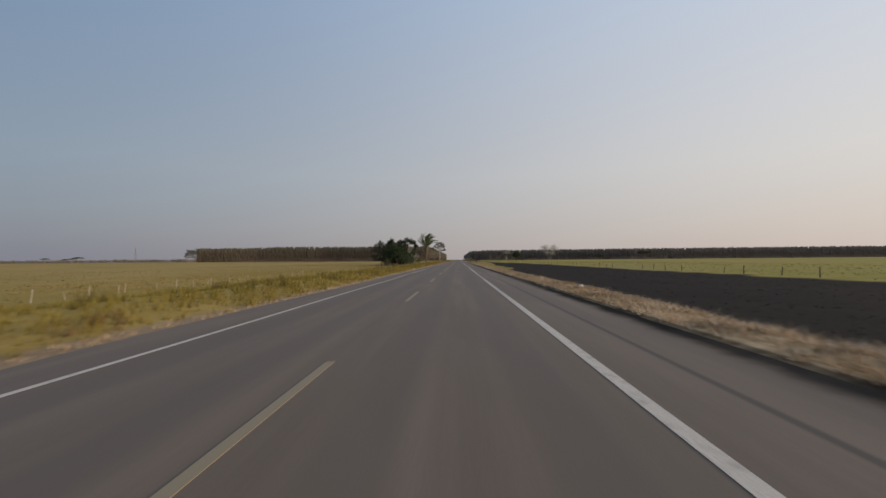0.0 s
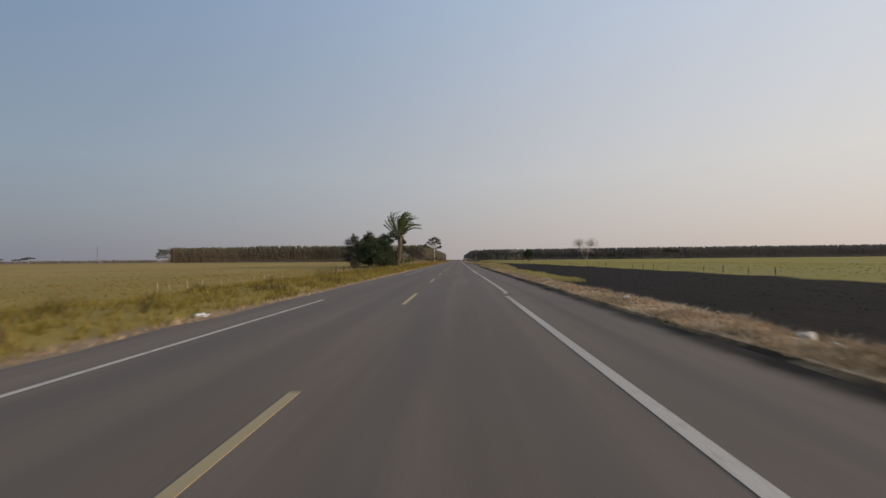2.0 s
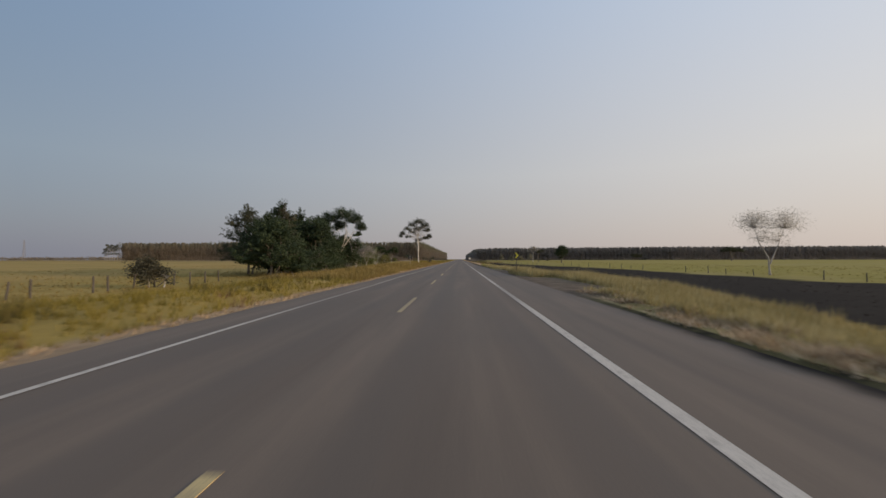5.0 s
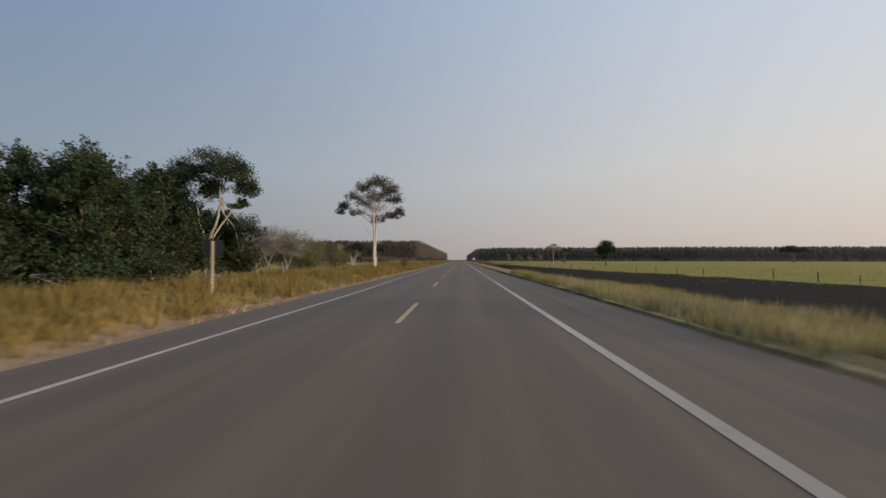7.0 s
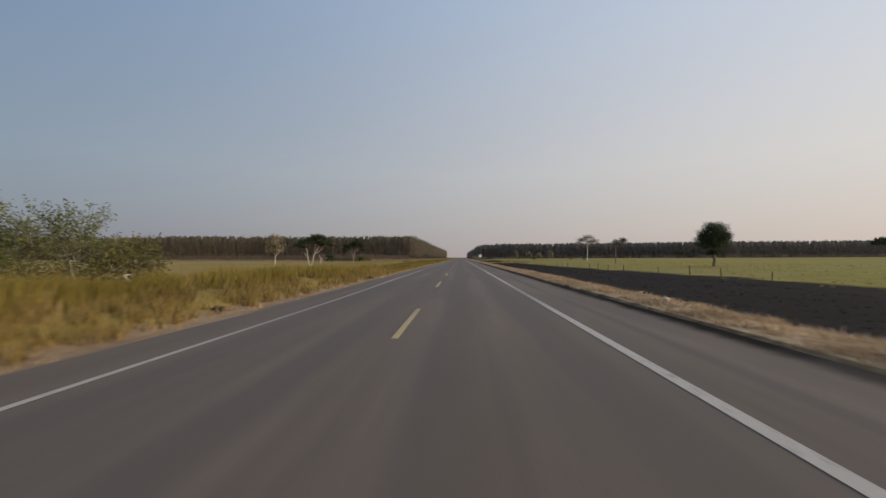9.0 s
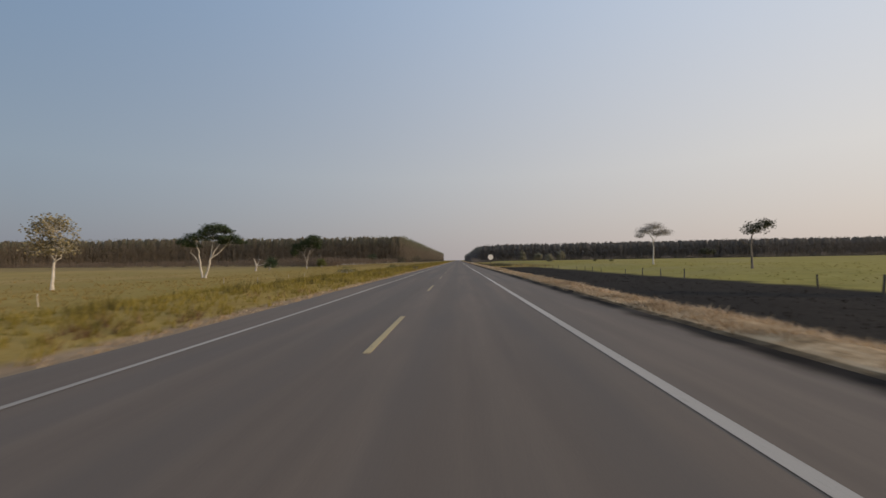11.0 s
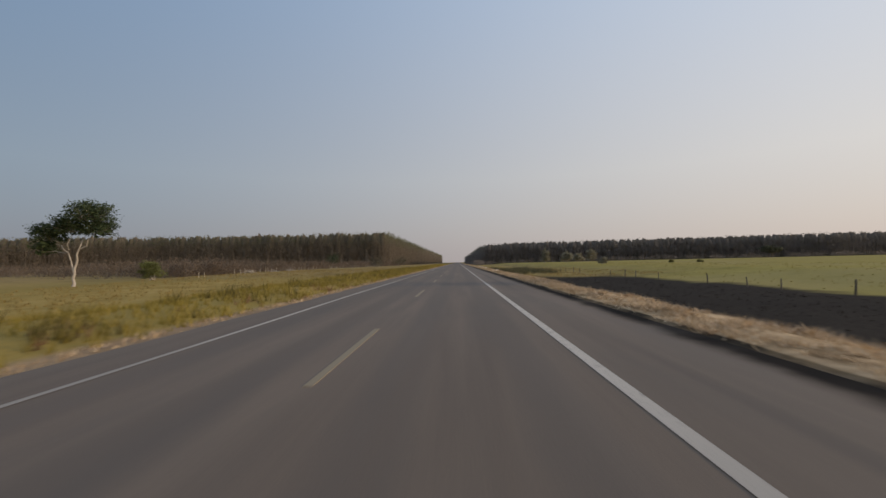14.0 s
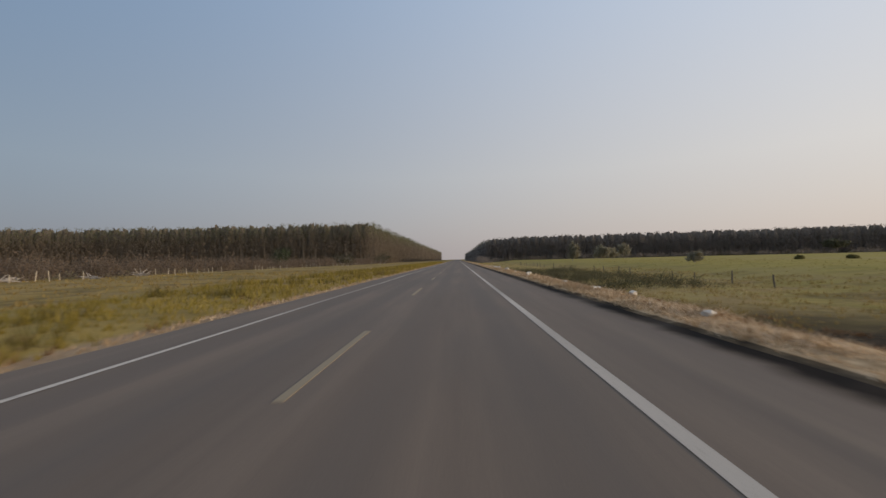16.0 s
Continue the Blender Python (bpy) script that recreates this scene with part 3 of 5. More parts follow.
def palm(x, y):
    """The wind-swept palm beside the road."""
    rng = np.random.default_rng(5)
    top = empty("palm_tree", x, y, float(height_at(x, y)) - 0.05, "shaggy palm tree with fronds swept by the wind", "palm tree")
    z = np.linspace(0, 4.7, 24)
    cx = 0.25 * np.sin(z / 4.7 * 1.4)
    rad = np.interp(z, [0, 0.5, 1.6, 3.2, 4.7], [0.15, 0.15, 0.22, 0.28, 0.26]) * (1 + 0.12 * (np.arange(24) % 2))
    part("trunk", fast("trunk", *tube(np.stack([cx, 0 * z, z], -1), rad, 10), MAT_HUSK), top)
    husks = []
    for i in range(120):
        zz, a = rng.uniform(0.7, 4.7), rng.uniform(0, 2 * np.pi)
        r = np.interp(zz, [0, 1.6, 3.2, 4.7], [0.15, 0.21, 0.27, 0.24])
        o = np.array((0.25 * math.sin(zz / 4.7 * 1.4) + r * math.cos(a), r * math.sin(a), zz))
        out = np.array((0.45 * math.cos(a), 0.45 * math.sin(a), rng.uniform(1.0, 1.6)))
        husks.append(tube([o, o + 0.22 * out, o + rng.uniform(0.3, 0.6) * out], [0.045, 0.03, 0.008], 4))
    part("fibre_sheath", fast("fibre_sheath", *joined(husks), MAT_HUSK), top, "broken dry leaf bases")
    for i in range(64):
        a = rng.uniform(0, 2 * np.pi)
        tilt = radians(4 + 56 * rng.uniform() ** 1.4)
        length = rng.uniform(4.2, 5.3) * (1 - 0.28 * tilt)
        lee = math.cos(a) < -0.2 and tilt > 0.35
        t = np.linspace(0, 1, 16)
        start = np.array((0.25 + 0.15 * math.cos(a), 0.15 * math.sin(a), 4.75 + rng.uniform(-0.3, 0.3)))
        d = np.array((math.cos(a) * math.sin(tilt), math.sin(a) * math.sin(tilt), math.cos(tilt)))
        wind = np.array((0.30, 0.02, -0.34)) * length if not lee else np.array((0.02, 0.0, 0.05)) * length
        rach = start + d * length * t[:, None] + wind * (t ** 3.0)[:, None]
        if lee:
            rach += np.array((-0.16, 0, 0.10)) * length * np.sin(np.pi * t)[:, None] + np.array((0.07, 0, -0.10)) * length * (t ** 8)[:, None]
        v1, f1 = tube(rach, np.linspace(0.04, 0.01, 16), 4)
        fin, k = [], 60
        for s in np.linspace(0.15, 1.0, k):
            for side in (-1, 1):
                q = np.array([np.interp(s, t, rach[:, j]) for j in range(3)])
                tan = np.array([np.interp(s + 0.02, t, rach[:, j]) - np.interp(s - 0.04, t, rach[:, j]) for j in range(3)])
                tan /= np.linalg.norm(tan) + 1e-9
                sid = np.cross(tan, (0, 0, 1)) * side
                way = tan * 0.7 + sid * 0.45 + np.array((0.45, 0, -0.2)) + rng.normal(size=3) * 0.2
                way *= rng.uniform(0.5, 0.8) * (1 - 0.4 * s) * (0.45 if lee else 1.0) / np.linalg.norm(way)
                b = np.cross(way, (0.2, 0.6, 1.0))
                b *= 0.025 / (np.linalg.norm(b) + 1e-9)
                fin.append(np.stack([q - b, q + way * 0.5 - b, q + way, q + way * 0.5 + b]))
        v2 = np.concatenate(fin)
        frond = part("frond", fast("frond", v1, f1, MAT_FROND), top)
        part("leaf_fringe", fast("leaflets", v2, np.arange(len(v2)).reshape(-1, 4), MAT_FROND), frond)
    for i in range(9):
        a = rng.uniform(0, 2 * np.pi)
        o = np.array((0.25, 0, 4.7))
        e = o + np.array((math.cos(a) * 2.0, math.sin(a) * 2.0, rng.uniform(0.3, 1.5)))
        part("dry_frond", fast("dry_frond", *tube(bend(o, e, rng, 0.1, 6), np.linspace(0.03, 0.006, 6), 4), MAT_TWIG), top, "bare dry frond stem")
    return top


wind_palm = palm(-7.15, 109.6)
wind_palm.scale = (0.80, 0.9, 1.04)

# the grove beside the road
G = "trees of the roadside grove"
def grove_tree(x, y, h, w, seed, label, green=None, per=52, leaf=0.14, core=80):
    """Foliage in separate puffs up the stem, the lowest ones touching the grass."""
    rng = np.random.default_rng(seed)
    tr = [[(0, 0, -0.1, 0.22), (rng.normal() * 0.3, rng.normal() * 0.3, 0.3 * h, 0.16)], [(0.5, 0.3, -0.1, 0.16), (1.0, 0.6, 0.3 * h, 0.11)]]
    ms = []
    for i in range(15):
        f = (i + rng.uniform(0.2, 0.8)) / 15
        a, z = 2.4 * i + rng.uniform(-0.5, 0.5), h * (0.14 + 0.74 * f)
        r = w * (0.46 - 0.34 * f) * rng.uniform(0.7, 1.15)
        sz = w * rng.uniform(0.11, 0.20) * (1.15 - 0.35 * f)
        ms.append((r * math.cos(a), r * math.sin(a), z, sz * 1.3, sz * 1.3, sz * 0.6, 24, i % 2))
    ms.append((0, 0, h * 0.9, w * 0.09, w * 0.09, h * 0.11, 16, 0))
    return tree("grove_tree", x, y, label, tr, ms, leaf, green, MAT_BARK, seed, 0.5, 0.95, G, "tree", per, 1.8, 1.0, 1.15, core)


DARKTREE = "dense dark green tree branching down to the grass"
for i, (gx, gy, gh) in enumerate([(-24.5, 186, 4.0), (-24.5, 193, 4.6), (-24, 200, 4.2), (-25, 207, 4.0), (-29, 189, 6.0), (-33, 202, 6.5), (-28, 211, 6.0)]):
    bush("bush", gx, gy, gh, 6.0, "dark bush under the grove's trees", MAT_DARK, 131 + i, 0.15, 90, 46, group=G)
grove_tree(-26.5, 183, 8.0, 9.0, 31, DARKTREE)
grove_tree(-29.5, 188, 9.4, 10.0, 32, DARKTREE)
grove_tree(-36.0, 194, 11.8, 10.0, 33, "tall dusty tree with gaps between its branches", MAT_THIN, 40, 0.14, 14)
grove_tree(-31.5, 197, 13.0, 8.5, 34, "tall dark tree with thinning upper twigs", MAT_DARK, 40, 0.14, 24)
grove_tree(-33.0, 203.5, 10.8, 9.5, 39, DARKTREE)
grove_tree(-30.2, 195.5, 12.6, 5.0, 40, "tall thin brown-leaved tree in the grove", MAT_BROWN, 26, 0.12, 0)
grove_tree(-27.0, 203, 10.6, 10.0, 35, DARKTREE)
grove_tree(-33.0, 209, 12.8, 10.5, 36, DARKTREE)
grove_tree(-30.0, 214, 12.3, 10.0, 37, DARKTREE)
grove_tree(-31.5, 224, 8.6, 8.0, 38, DARKTREE)
grove_tree(-27.6, 221.5, 8.0, 6.4, 44, DARKTREE)
grove_tree(-36.5, 217, 11.5, 9.5, 45, DARKTREE)
grove_tree(-32.0, 219.5, 10.5, 9.0, 46, DARKTREE)
tree("white_trunk_tree", -26.7, 217, "dark leafy tree with forked pale white trunk", [
    [(0, 0, -0.1, 0.25), (0.05, 0, 2.4, 0.21), (0.25, 0, 4.4, 0.18), (1.1, 0.2, 6.8, 0.12), (1.5, 0.3, 9.6, 0.08)],
    [(0.2, 0, 4.0, 0.15), (-0.7, 0.1, 6.2, 0.12), (-1.3, 0.2, 8.9, 0.08)],
    [(0.1, 0, 2.8, 0.13), (-0.9, 0, 5.4, 0.11), (-1.6, 0, 8.0, 0.07), (-3.0, 0.2, 9.1, 0.04)],
    [(0.3, 0, 4.4, 0.13), (2.0, 0.3, 7.0, 0.09), (3.2, 0.5, 9.0, 0.06)]], [
    (1.4, 0, 12.9, 2.7, 2.4, 1.4, 64, 0), (4.0, -1.4, 11.6, 2.0, 2.0, 1.3, 46, 3), (5.6, -2.0, 9.7, 1.0, 1.3, 1.2, 30, 3), (-1.8, 0, 11.9, 2.5, 2.2, 1.5, 54, 1),
    (4.8, -1.8, 8.3, 0.8, 0.9, 0.6, 12, 3), (-4.2, 0.6, 10.6, 2.2, 2.2, 1.7, 46, 2), (-4.0, 1.2, 7.4, 2.0, 2.2, 2.0, 44, 2), (3.3, 2.4, 5.8, 1.6, 1.6, 1.5, 30, 0), (2.6, 2.6, 3.4, 1.8, 1.6, 1.5, 26, 0),
    (-0.2, 1.6, 10.2, 2.0, 1.8, 1.2, 40, 1), (-3.8, 1.8, 4.2, 2.1, 2.0, 2.2, 44, 2), (0.8, 3.0, 6.6, 1.8, 1.4, 1.6, 30, 0)],
    0.12, MAT_DARK, MAT_PALE, 41, 0.8, 0.8, G, "tree", 74, 1.6, 1.0, 0.5, 50)
stub = tree("white_stub_tree", -18.1, 217.4, "small white leafless tree with stubby arms", [
    [(0, 0, -0.1, 0.09), (0.03, 0, 1.0, 0.08), (-0.05, 0, 1.9, 0.06), (-0.3, 0, 2.8, 0.03)], [(0.0, 0, 1.2, 0.06), (0.45, 0, 1.9, 0.05), (0.55, 0.1, 3.0, 0.02)],
    [(-0.02, 0, 1.5, 0.05), (-0.7, 0, 2.0, 0.035), (-1.0, 0, 2.7, 0.015)], [(0.4, 0, 1.8, 0.04), (1.0, 0, 2.2, 0.015)]], [], bark=MAT_PALE, seed=42, per=0)
stub.scale = (0.62, 0.62, 0.85)
for i, (px, py, k) in enumerate([(-25.0, 225.0, 0.86), (-26.0, 230.0, 0.98), (-23.4, 230.5, 0.83)]):
    bare = tree("bare_tree", px, py, "grey tree nearly bare of leaves", [
        [(0, 0, -0.1, 0.12), (-0.1, 0, 2.0, 0.09), (-0.8, 0, 4.0, 0.05)], [(0, 0, 1.8, 0.08), (0.9, 0, 4.0, 0.05)]], [
        (-1.5, 0, 5.6, 1.4, 1.4, 1.2, 60, 0), (0.6, 0, 6.3, 1.5, 1.5, 1.1, 70, 1), (2.2, 0, 5.2, 1.3, 1.4, 1.1, 50, 1), (-0.5, 0, 4.2, 1.3, 1.2, 0.9, 34, 0), (1.4, 0, 3.9, 1.2, 1.2, 0.8, 24, 1)],
        0.04, MAT_TWIGS, MAT_TWIG, 142 + i, 0.8, 0.8, "grey bare trees", "tree", 15, 9.0, 1.4)
    bare.scale = (k, k, k)
tall = tree("roadside_tree", -8.1, 217.9, "slim twin-trunked tree with thin brownish crown", [
    [(0, 0, -0.1, 0.15), (-0.05, 0, 2.6, 0.125), (-0.23, 0.77, 5.11, 0.105), (-0.84, 2.33, 7.78, 0.07), (-0.61, 2.53, 9.61, 0.04)],
    [(-0.2, 1.5, -0.1, 0.14), (-0.15, 1.5, 3.0, 0.12), (-0.26, 2.07, 5.10, 0.1), (-0.41, 3.20, 7.50, 0.065), (0.20, 3.23, 9.36, 0.04)],
    [(-0.23, 0.77, 5.11, 0.06), (-2.01, 1.67, 6.53, 0.045), (-3.47, 2.13, 7.39, 0.025)],
    [(-0.12, 1.90, 5.33, 0.06), (0.89, 2.63, 7.01, 0.04), (1.85, 2.87, 7.63, 0.025)],
    [(-0.02, 0, 3.3, 0.045), (-0.6, -0.1, 4.2, 0.03), (-1.75, 0.70, 5.34, 0.015)]], [
    (-0.15, 2.73, 10.38, 1.66, 1.55, 0.72, 59, 0), (1.31, 3.13, 9.47, 1.44, 1.44, 0.77, 52, 1), (1.86, 3.13, 8.37, 1.00, 1.22, 0.55, 34, 3), (2.52, 3.13, 6.82, 0.66, 0.89, 0.50, 27, 3),
    (-1.94, 2.53, 9.72, 1.33, 1.33, 0.67, 34, 0), (-3.27, 2.53, 8.72, 1.00, 1.22, 0.56, 25, 2), (-4.49, 2.53, 7.50, 0.83, 1.00, 0.56, 29, 2), (-5.05, 2.53, 6.83, 0.44, 0.67, 0.33, 11, 2),
    (1.31, 3.33, 6.37, 1.22, 1.11, 0.39, 34, 3), (-0.21, 3.83, 5.92, 0.88, 0.99, 0.33, 20, 1), (-2.93, 2.73, 6.83, 0.89, 1.00, 0.33, 16, 2), (-0.36, 2.93, 8.59, 1.66, 1.33, 0.89, 39, 0), (-1.93, 2.73, 7.94, 1.22, 1.11, 0.55, 20, 0)],
    0.085, MAT_THIN, MAT_PALE, 43, 1.0, 0.8, "", "tree", 36, 2.0, 1.0, 0.5)
tall.scale = (0.90, 0.9, 0.95)
rng = np.random.default_rng(143)
net = []
for i in range(64):
    o = np.array((-0.65 + rng.normal() * 0.15, 2.2 + rng.normal() * 0.4, rng.uniform(5.8, 8.6)))
    a = rng.uniform(0, 2 * np.pi)
    e = o + np.array((math.cos(a) * 2.1, math.sin(a) * 1.6, rng.uniform(0.1, 1.3))) * rng.uniform(0.6, 1.15)
    net.append(tube(bend(o, e, rng, 0.09, 5), np.linspace(0.03, 0.008, 5), 4))
    for _ in range(5):
        q = o + (e - o) * rng.uniform(0.4, 1.0)
        net.append(tube(bend(q, q + rng.normal(size=3) * 0.45 + np.array((0, 0, 0.15)), rng, 0.1, 3), [0.012, 0.009, 0.005], 3))
part("inner_branchwork", fast("inner_branchwork", *joined(net), MAT_TWIG), tall, "bare pale inner twigs")
B = "bushes behind the verge"
W = "weeds in the verge"
bush("bush", -26.4, 160, 2.8, 3.6, "brown thin-leaved bush before the grove", MAT_BROWN, 59, group=B)
bush("bush", -25.6, 250.5, 6.2, 5.6, "open green bush with pale reaching twigs", MAT_LIGHT, 54, 0.10, 110, 38, B, 1.1)
bush("bush", -27.0, 244.0, 3.6, 6.5, "low yellow-green bush before taller bushes", MAT_FRESH, 58, 0.12, 90, 40, B)
bush("bush", -29.0, 247.5, 7.8, 7.8, "fresh green bush in dry grass", MAT_LIGHT, 52, 0.12, 150, 56, B, 0.8)
bush("bush", -22.4, 251.5, 4.4, 4.6, "olive green bush in dry grass", MAT_OLIVE, 60, 0.12, 80, 30, B)
bush("bush", -33.4, 249.5, 6.6, 6.4, "olive green bush in dry grass", MAT_OLIVE, 53, 0.12, 90, 36, B)
bush("bush", -37.6, 247.0, 6.2, 6.4, "olive green bush in dry grass", MAT_OLIVE, 55, 0.12, 90, 36, B)
bush("bush", -42.0, 250.5, 4.6, 6.0, "pale yellow-green bush in dry grass", MAT_FRESH, 57, 0.12, 80, 36, B)
bush("bush", -23.6, 212.5, 2.2, 3.0, "dead brown shrub below the grove", MAT_BROWN, 56, 0.05, 70, 16, B, 1.0)
bush("roadside_weed", -6.3, 228.5, 1.1, 1.0, "tall dry brown weed by the road", MAT_BROWN, 151, 0.06, 36, 14, W)
bush("roadside_weed", -11.2, 239.0, 1.7, 1.3, "tall dry olive weed in the verge", MAT_OLIVE, 152, 0.06, 40, 16, W)
bush("roadside_weed", -5.7, 340.0, 0.55, 0.9, "dead brown twigs at the asphalt edge", MAT_BROWN, 153, 0.05, 30, 8, W)
bush("roadside_weed", -11.4, 349.0, 0.8, 2.0, "low olive weed in the verge grass", MAT_OLIVE, 154, 0.06, 50, 16, W)
bush("roadside_weed", -13.0, 118.0, 1.0, 2.6, "low olive weed in the verge grass", MAT_OLIVE, 156, 0.06, 40, 16, W)
bush("roadside_weed", -14.0, 96.0, 0.8, 2.4, "low olive weed in the verge grass", MAT_OLIVE, 157, 0.06, 40, 16, W)
bush("roadside_weed", -12.0, 322.0, 0.9, 2.4, "low olive weed in the verge grass", MAT_OLIVE, 158, 0.06, 40, 16, W)

# single trees in the fields
tree("dry_tree", -42, 315, "small pale yellow tree, half dry", [[(0, 0, -0.1, 0.16), (0.2, 0, 3.0, 0.1)]], [
    (0, 0, 6.6, 1.9, 1.9, 1.5, 60, 0), (-0.6, 0, 4.6, 1.6, 1.6, 1.4, 40, 0), (1.2, 0, 4.4, 1.3, 1.3, 1.4, 30, 0)], 0.2, MAT_DRY, MAT_PALE, 61, 1.0, 0.8, "", "tree", 14)
tree("flat_topped_tree", -45.3, 345.6, "flat-topped tree with two leaning white trunks", [
    [(-0.1, 0, -0.1, 0.22), (-0.5, 0, 1.6, 0.17), (-0.8, 0, 3.4, 0.14), (-1.2, 0, 5.4, 0.10), (-1.4, 0, 6.4, 0.07)],
    [(0.2, 0, -0.1, 0.22), (0.8, 0, 1.8, 0.18), (1.1, 0, 3.5, 0.15), (2.3, 0, 5.4, 0.10), (3.0, 0, 6.6, 0.07)],
    [(1.1, 0, 3.5, 0.12), (2.6, 0.2, 4.6, 0.10), (3.9, 0.2, 5.9, 0.06)],
    [(-0.6, 0, 2.4, 0.09), (-1.6, 0, 3.9, 0.06), (-2.6, 0, 4.8, 0.03)],
    [(1.2, 0, 3.7, 0.10), (1.5, 0, 5.6, 0.08), (1.7, 0, 7.4, 0.05)]], [
    (2.2, 0, 9.0, 2.1, 2.2, 0.75, 56, 4), (3.9, 0, 8.5, 1.4, 1.8, 0.6, 34, 1), (0.4, 0, 8.2, 1.5, 1.8, 0.6, 34, 4), (-1.6, 0, 7.4, 1.8, 1.9, 0.55, 40, 0), (-3.6, 0, 6.6, 1.3, 1.6, 0.5, 30, 0),
    (5.0, 0, 7.2, 1.7, 1.8, 0.5, 38, 2), (6.7, 0, 6.5, 0.9, 1.0, 0.35, 16, 2), (1.6, 0.8, 7.3, 1.6, 1.6, 0.4, 24, 4), (3.4, 0.5, 6.6, 1.2, 1.2, 0.35, 16, 2), (-2.6, 0.4, 6.1, 1.4, 1.4, 0.35, 18, 3)],
    0.13, MAT_DARK, MAT_WASHED, 62, 1.0, 0.8, "", "tree", 44, 1.6, 1.0, 0.35, 30)
tree("wind_bent_tree", -45.2, 395, "dark leaning tree on pale forked trunk", [
    [(0, 0, -0.1, 0.17), (0.1, 0, 2.2, 0.13), (0.7, 0, 4.6, 0.09)], [(0.1, 0, 1.8, 0.10), (-0.6, 0, 4.2, 0.07)]], [
    (2.2, 0, 8.6, 2.4, 2.2, 1.7, 70, 0), (-0.4, 0, 7.2, 2.0, 2.0, 1.5, 50, 1), (-3.0, 0, 6.2, 1.9, 1.9, 1.5, 44, 1), (3.4, 0, 6.8, 1.4, 1.6, 1.2, 30, 0), (-3.8, 0, 4.6, 1.0, 1.0, 1.0, 16, 1)],
    0.15, MAT_DARK, MAT_TWIG, 63, 0.9, 0.8, "", "tree", 60, 1.5, 1.0, 0.3, 50)
tree("dead_stump", -56.4, 386, "pale broken dead tree stump with short arms", [
    [(0, 0, -0.1, 0.3), (0.1, 0, 1.6, 0.24), (-0.4, 0, 3.4, 0.1)], [(0.1, 0, 1.2, 0.15), (1.1, 0, 3.2, 0.08)], [(0.1, 0, 1.4, 0.12), (2.6, 0, 2.0, 0.06)]], [
    (0.9, 0, 3.3, 0.9, 0.8, 0.5, 14, 1), (-0.5, 0, 3.4, 0.7, 0.6, 0.4, 10, 0), (2.6, 0, 2.3, 0.7, 0.5, 0.4, 10, 2)],
    bark=MAT_TWIG, seed=64, per=0, category="stump")
bush("bush", -54.2, 390, 4.0, 4.6, "dark dense round bush in the field", MAT_DARK, 65, group=B)
bush("bush", -44.5, 407, 3.0, 3.0, "yellow-green young bush in the meadow", MAT_FRESH, 66, group=B)
bush("bush", -50.5, 513, 6.0, 5.5, "dark dense bush before the wood", MAT_DARK, 67, n=90, group=B)
bush("bush", -33.5, 520, 4.0, 6.0, "brown bush at the wood's foot", MAT_BROWN, 68, group=B)
bush("bush", -29.0, 555, 5.0, 7.0, "brown bush at the wood's foot", MAT_BROWN, 69, group=B)

twin_crown = tree("bare_field_tree", 42.2, 178.5, "pale leafless field tree with two round crowns", [
    [(0, 0, -0.1, 0.15), (-0.2, 0, 2.4, 0.10), (-1.6, 0, 4.8, 0.05)], [(0, 0, 1.6, 0.10), (1.4, 0, 4.6, 0.05)]], [
    (-2.2, 0, 7.0, 2.2, 2.2, 1.7, 90, 0), (2.2, 0, 7.0, 2.3, 2.3, 1.8, 90, 1), (-1.3, 0, 5.0, 1.3, 1.3, 1.0, 24, 0), (1.3, 0, 5.0, 1.3, 1.3, 1.0, 24, 1)], 0.035, MAT_BARE, MAT_TWIG, 71, 0.7, 0.8, "", "tree", 26, 10.0, 1.4)
twin_crown.scale = (0.9, 0.9, 0.95)
dome = tree("dome_tree", 44.3, 294, "dark dome-shaped tree alone in the pasture", [[(0, 0, -0.1, 0.3), (0, 0, 2.2, 0.24)]], [
    (0, 0, 5.4, 2.6, 2.6, 1.7, 120, 0), (1.7, 0, 4.6, 1.5, 1.7, 1.1, 50, 0), (-1.7, 0, 4.4, 1.5, 1.7, 1.2, 56, 0), (0, 0, 3.5, 2.6, 2.6, 0.8, 60, 0), (-0.4, 0, 2.3, 1.4, 1.4, 0.5, 10, 0)],
    0.13, MAT_DARK, MAT_BARK, 72, 0.4, 0.85, "", "tree", 56, 1.5, 1.0, 0.3, 90)
dome.scale = (0.84, 0.84, 1.0)
umbrella = tree("umbrella_tree", 45.4, 365.5, "umbrella-shaped twiggy tree on straight pale trunk", [
    [(0, 0, -0.1, 0.16), (0.05, 0, 4.2, 0.12), (0.0, 0, 5.6, 0.10), (-0.7, 0, 7.0, 0.05)], [(0, 0, 5.0, 0.08), (1.2, 0, 6.5, 0.05)]], [
    (-1.9, 0, 7.4, 1.7, 1.8, 0.7, 70, 0), (0.2, 0, 8.3, 2.1, 2.2, 0.8, 90, 0), (2.3, 0, 7.1, 1.7, 1.8, 0.6, 70, 1), (-2.9, 0, 6.4, 0.9, 1.1, 0.4, 24, 0), (1.1, 0, 6.8, 1.5, 1.6, 0.6, 40, 1)],
    0.05, MAT_TWIGS, MAT_PALE, 73, 1.0, 0.8, "", "tree", 14, 9.0, 1.2)
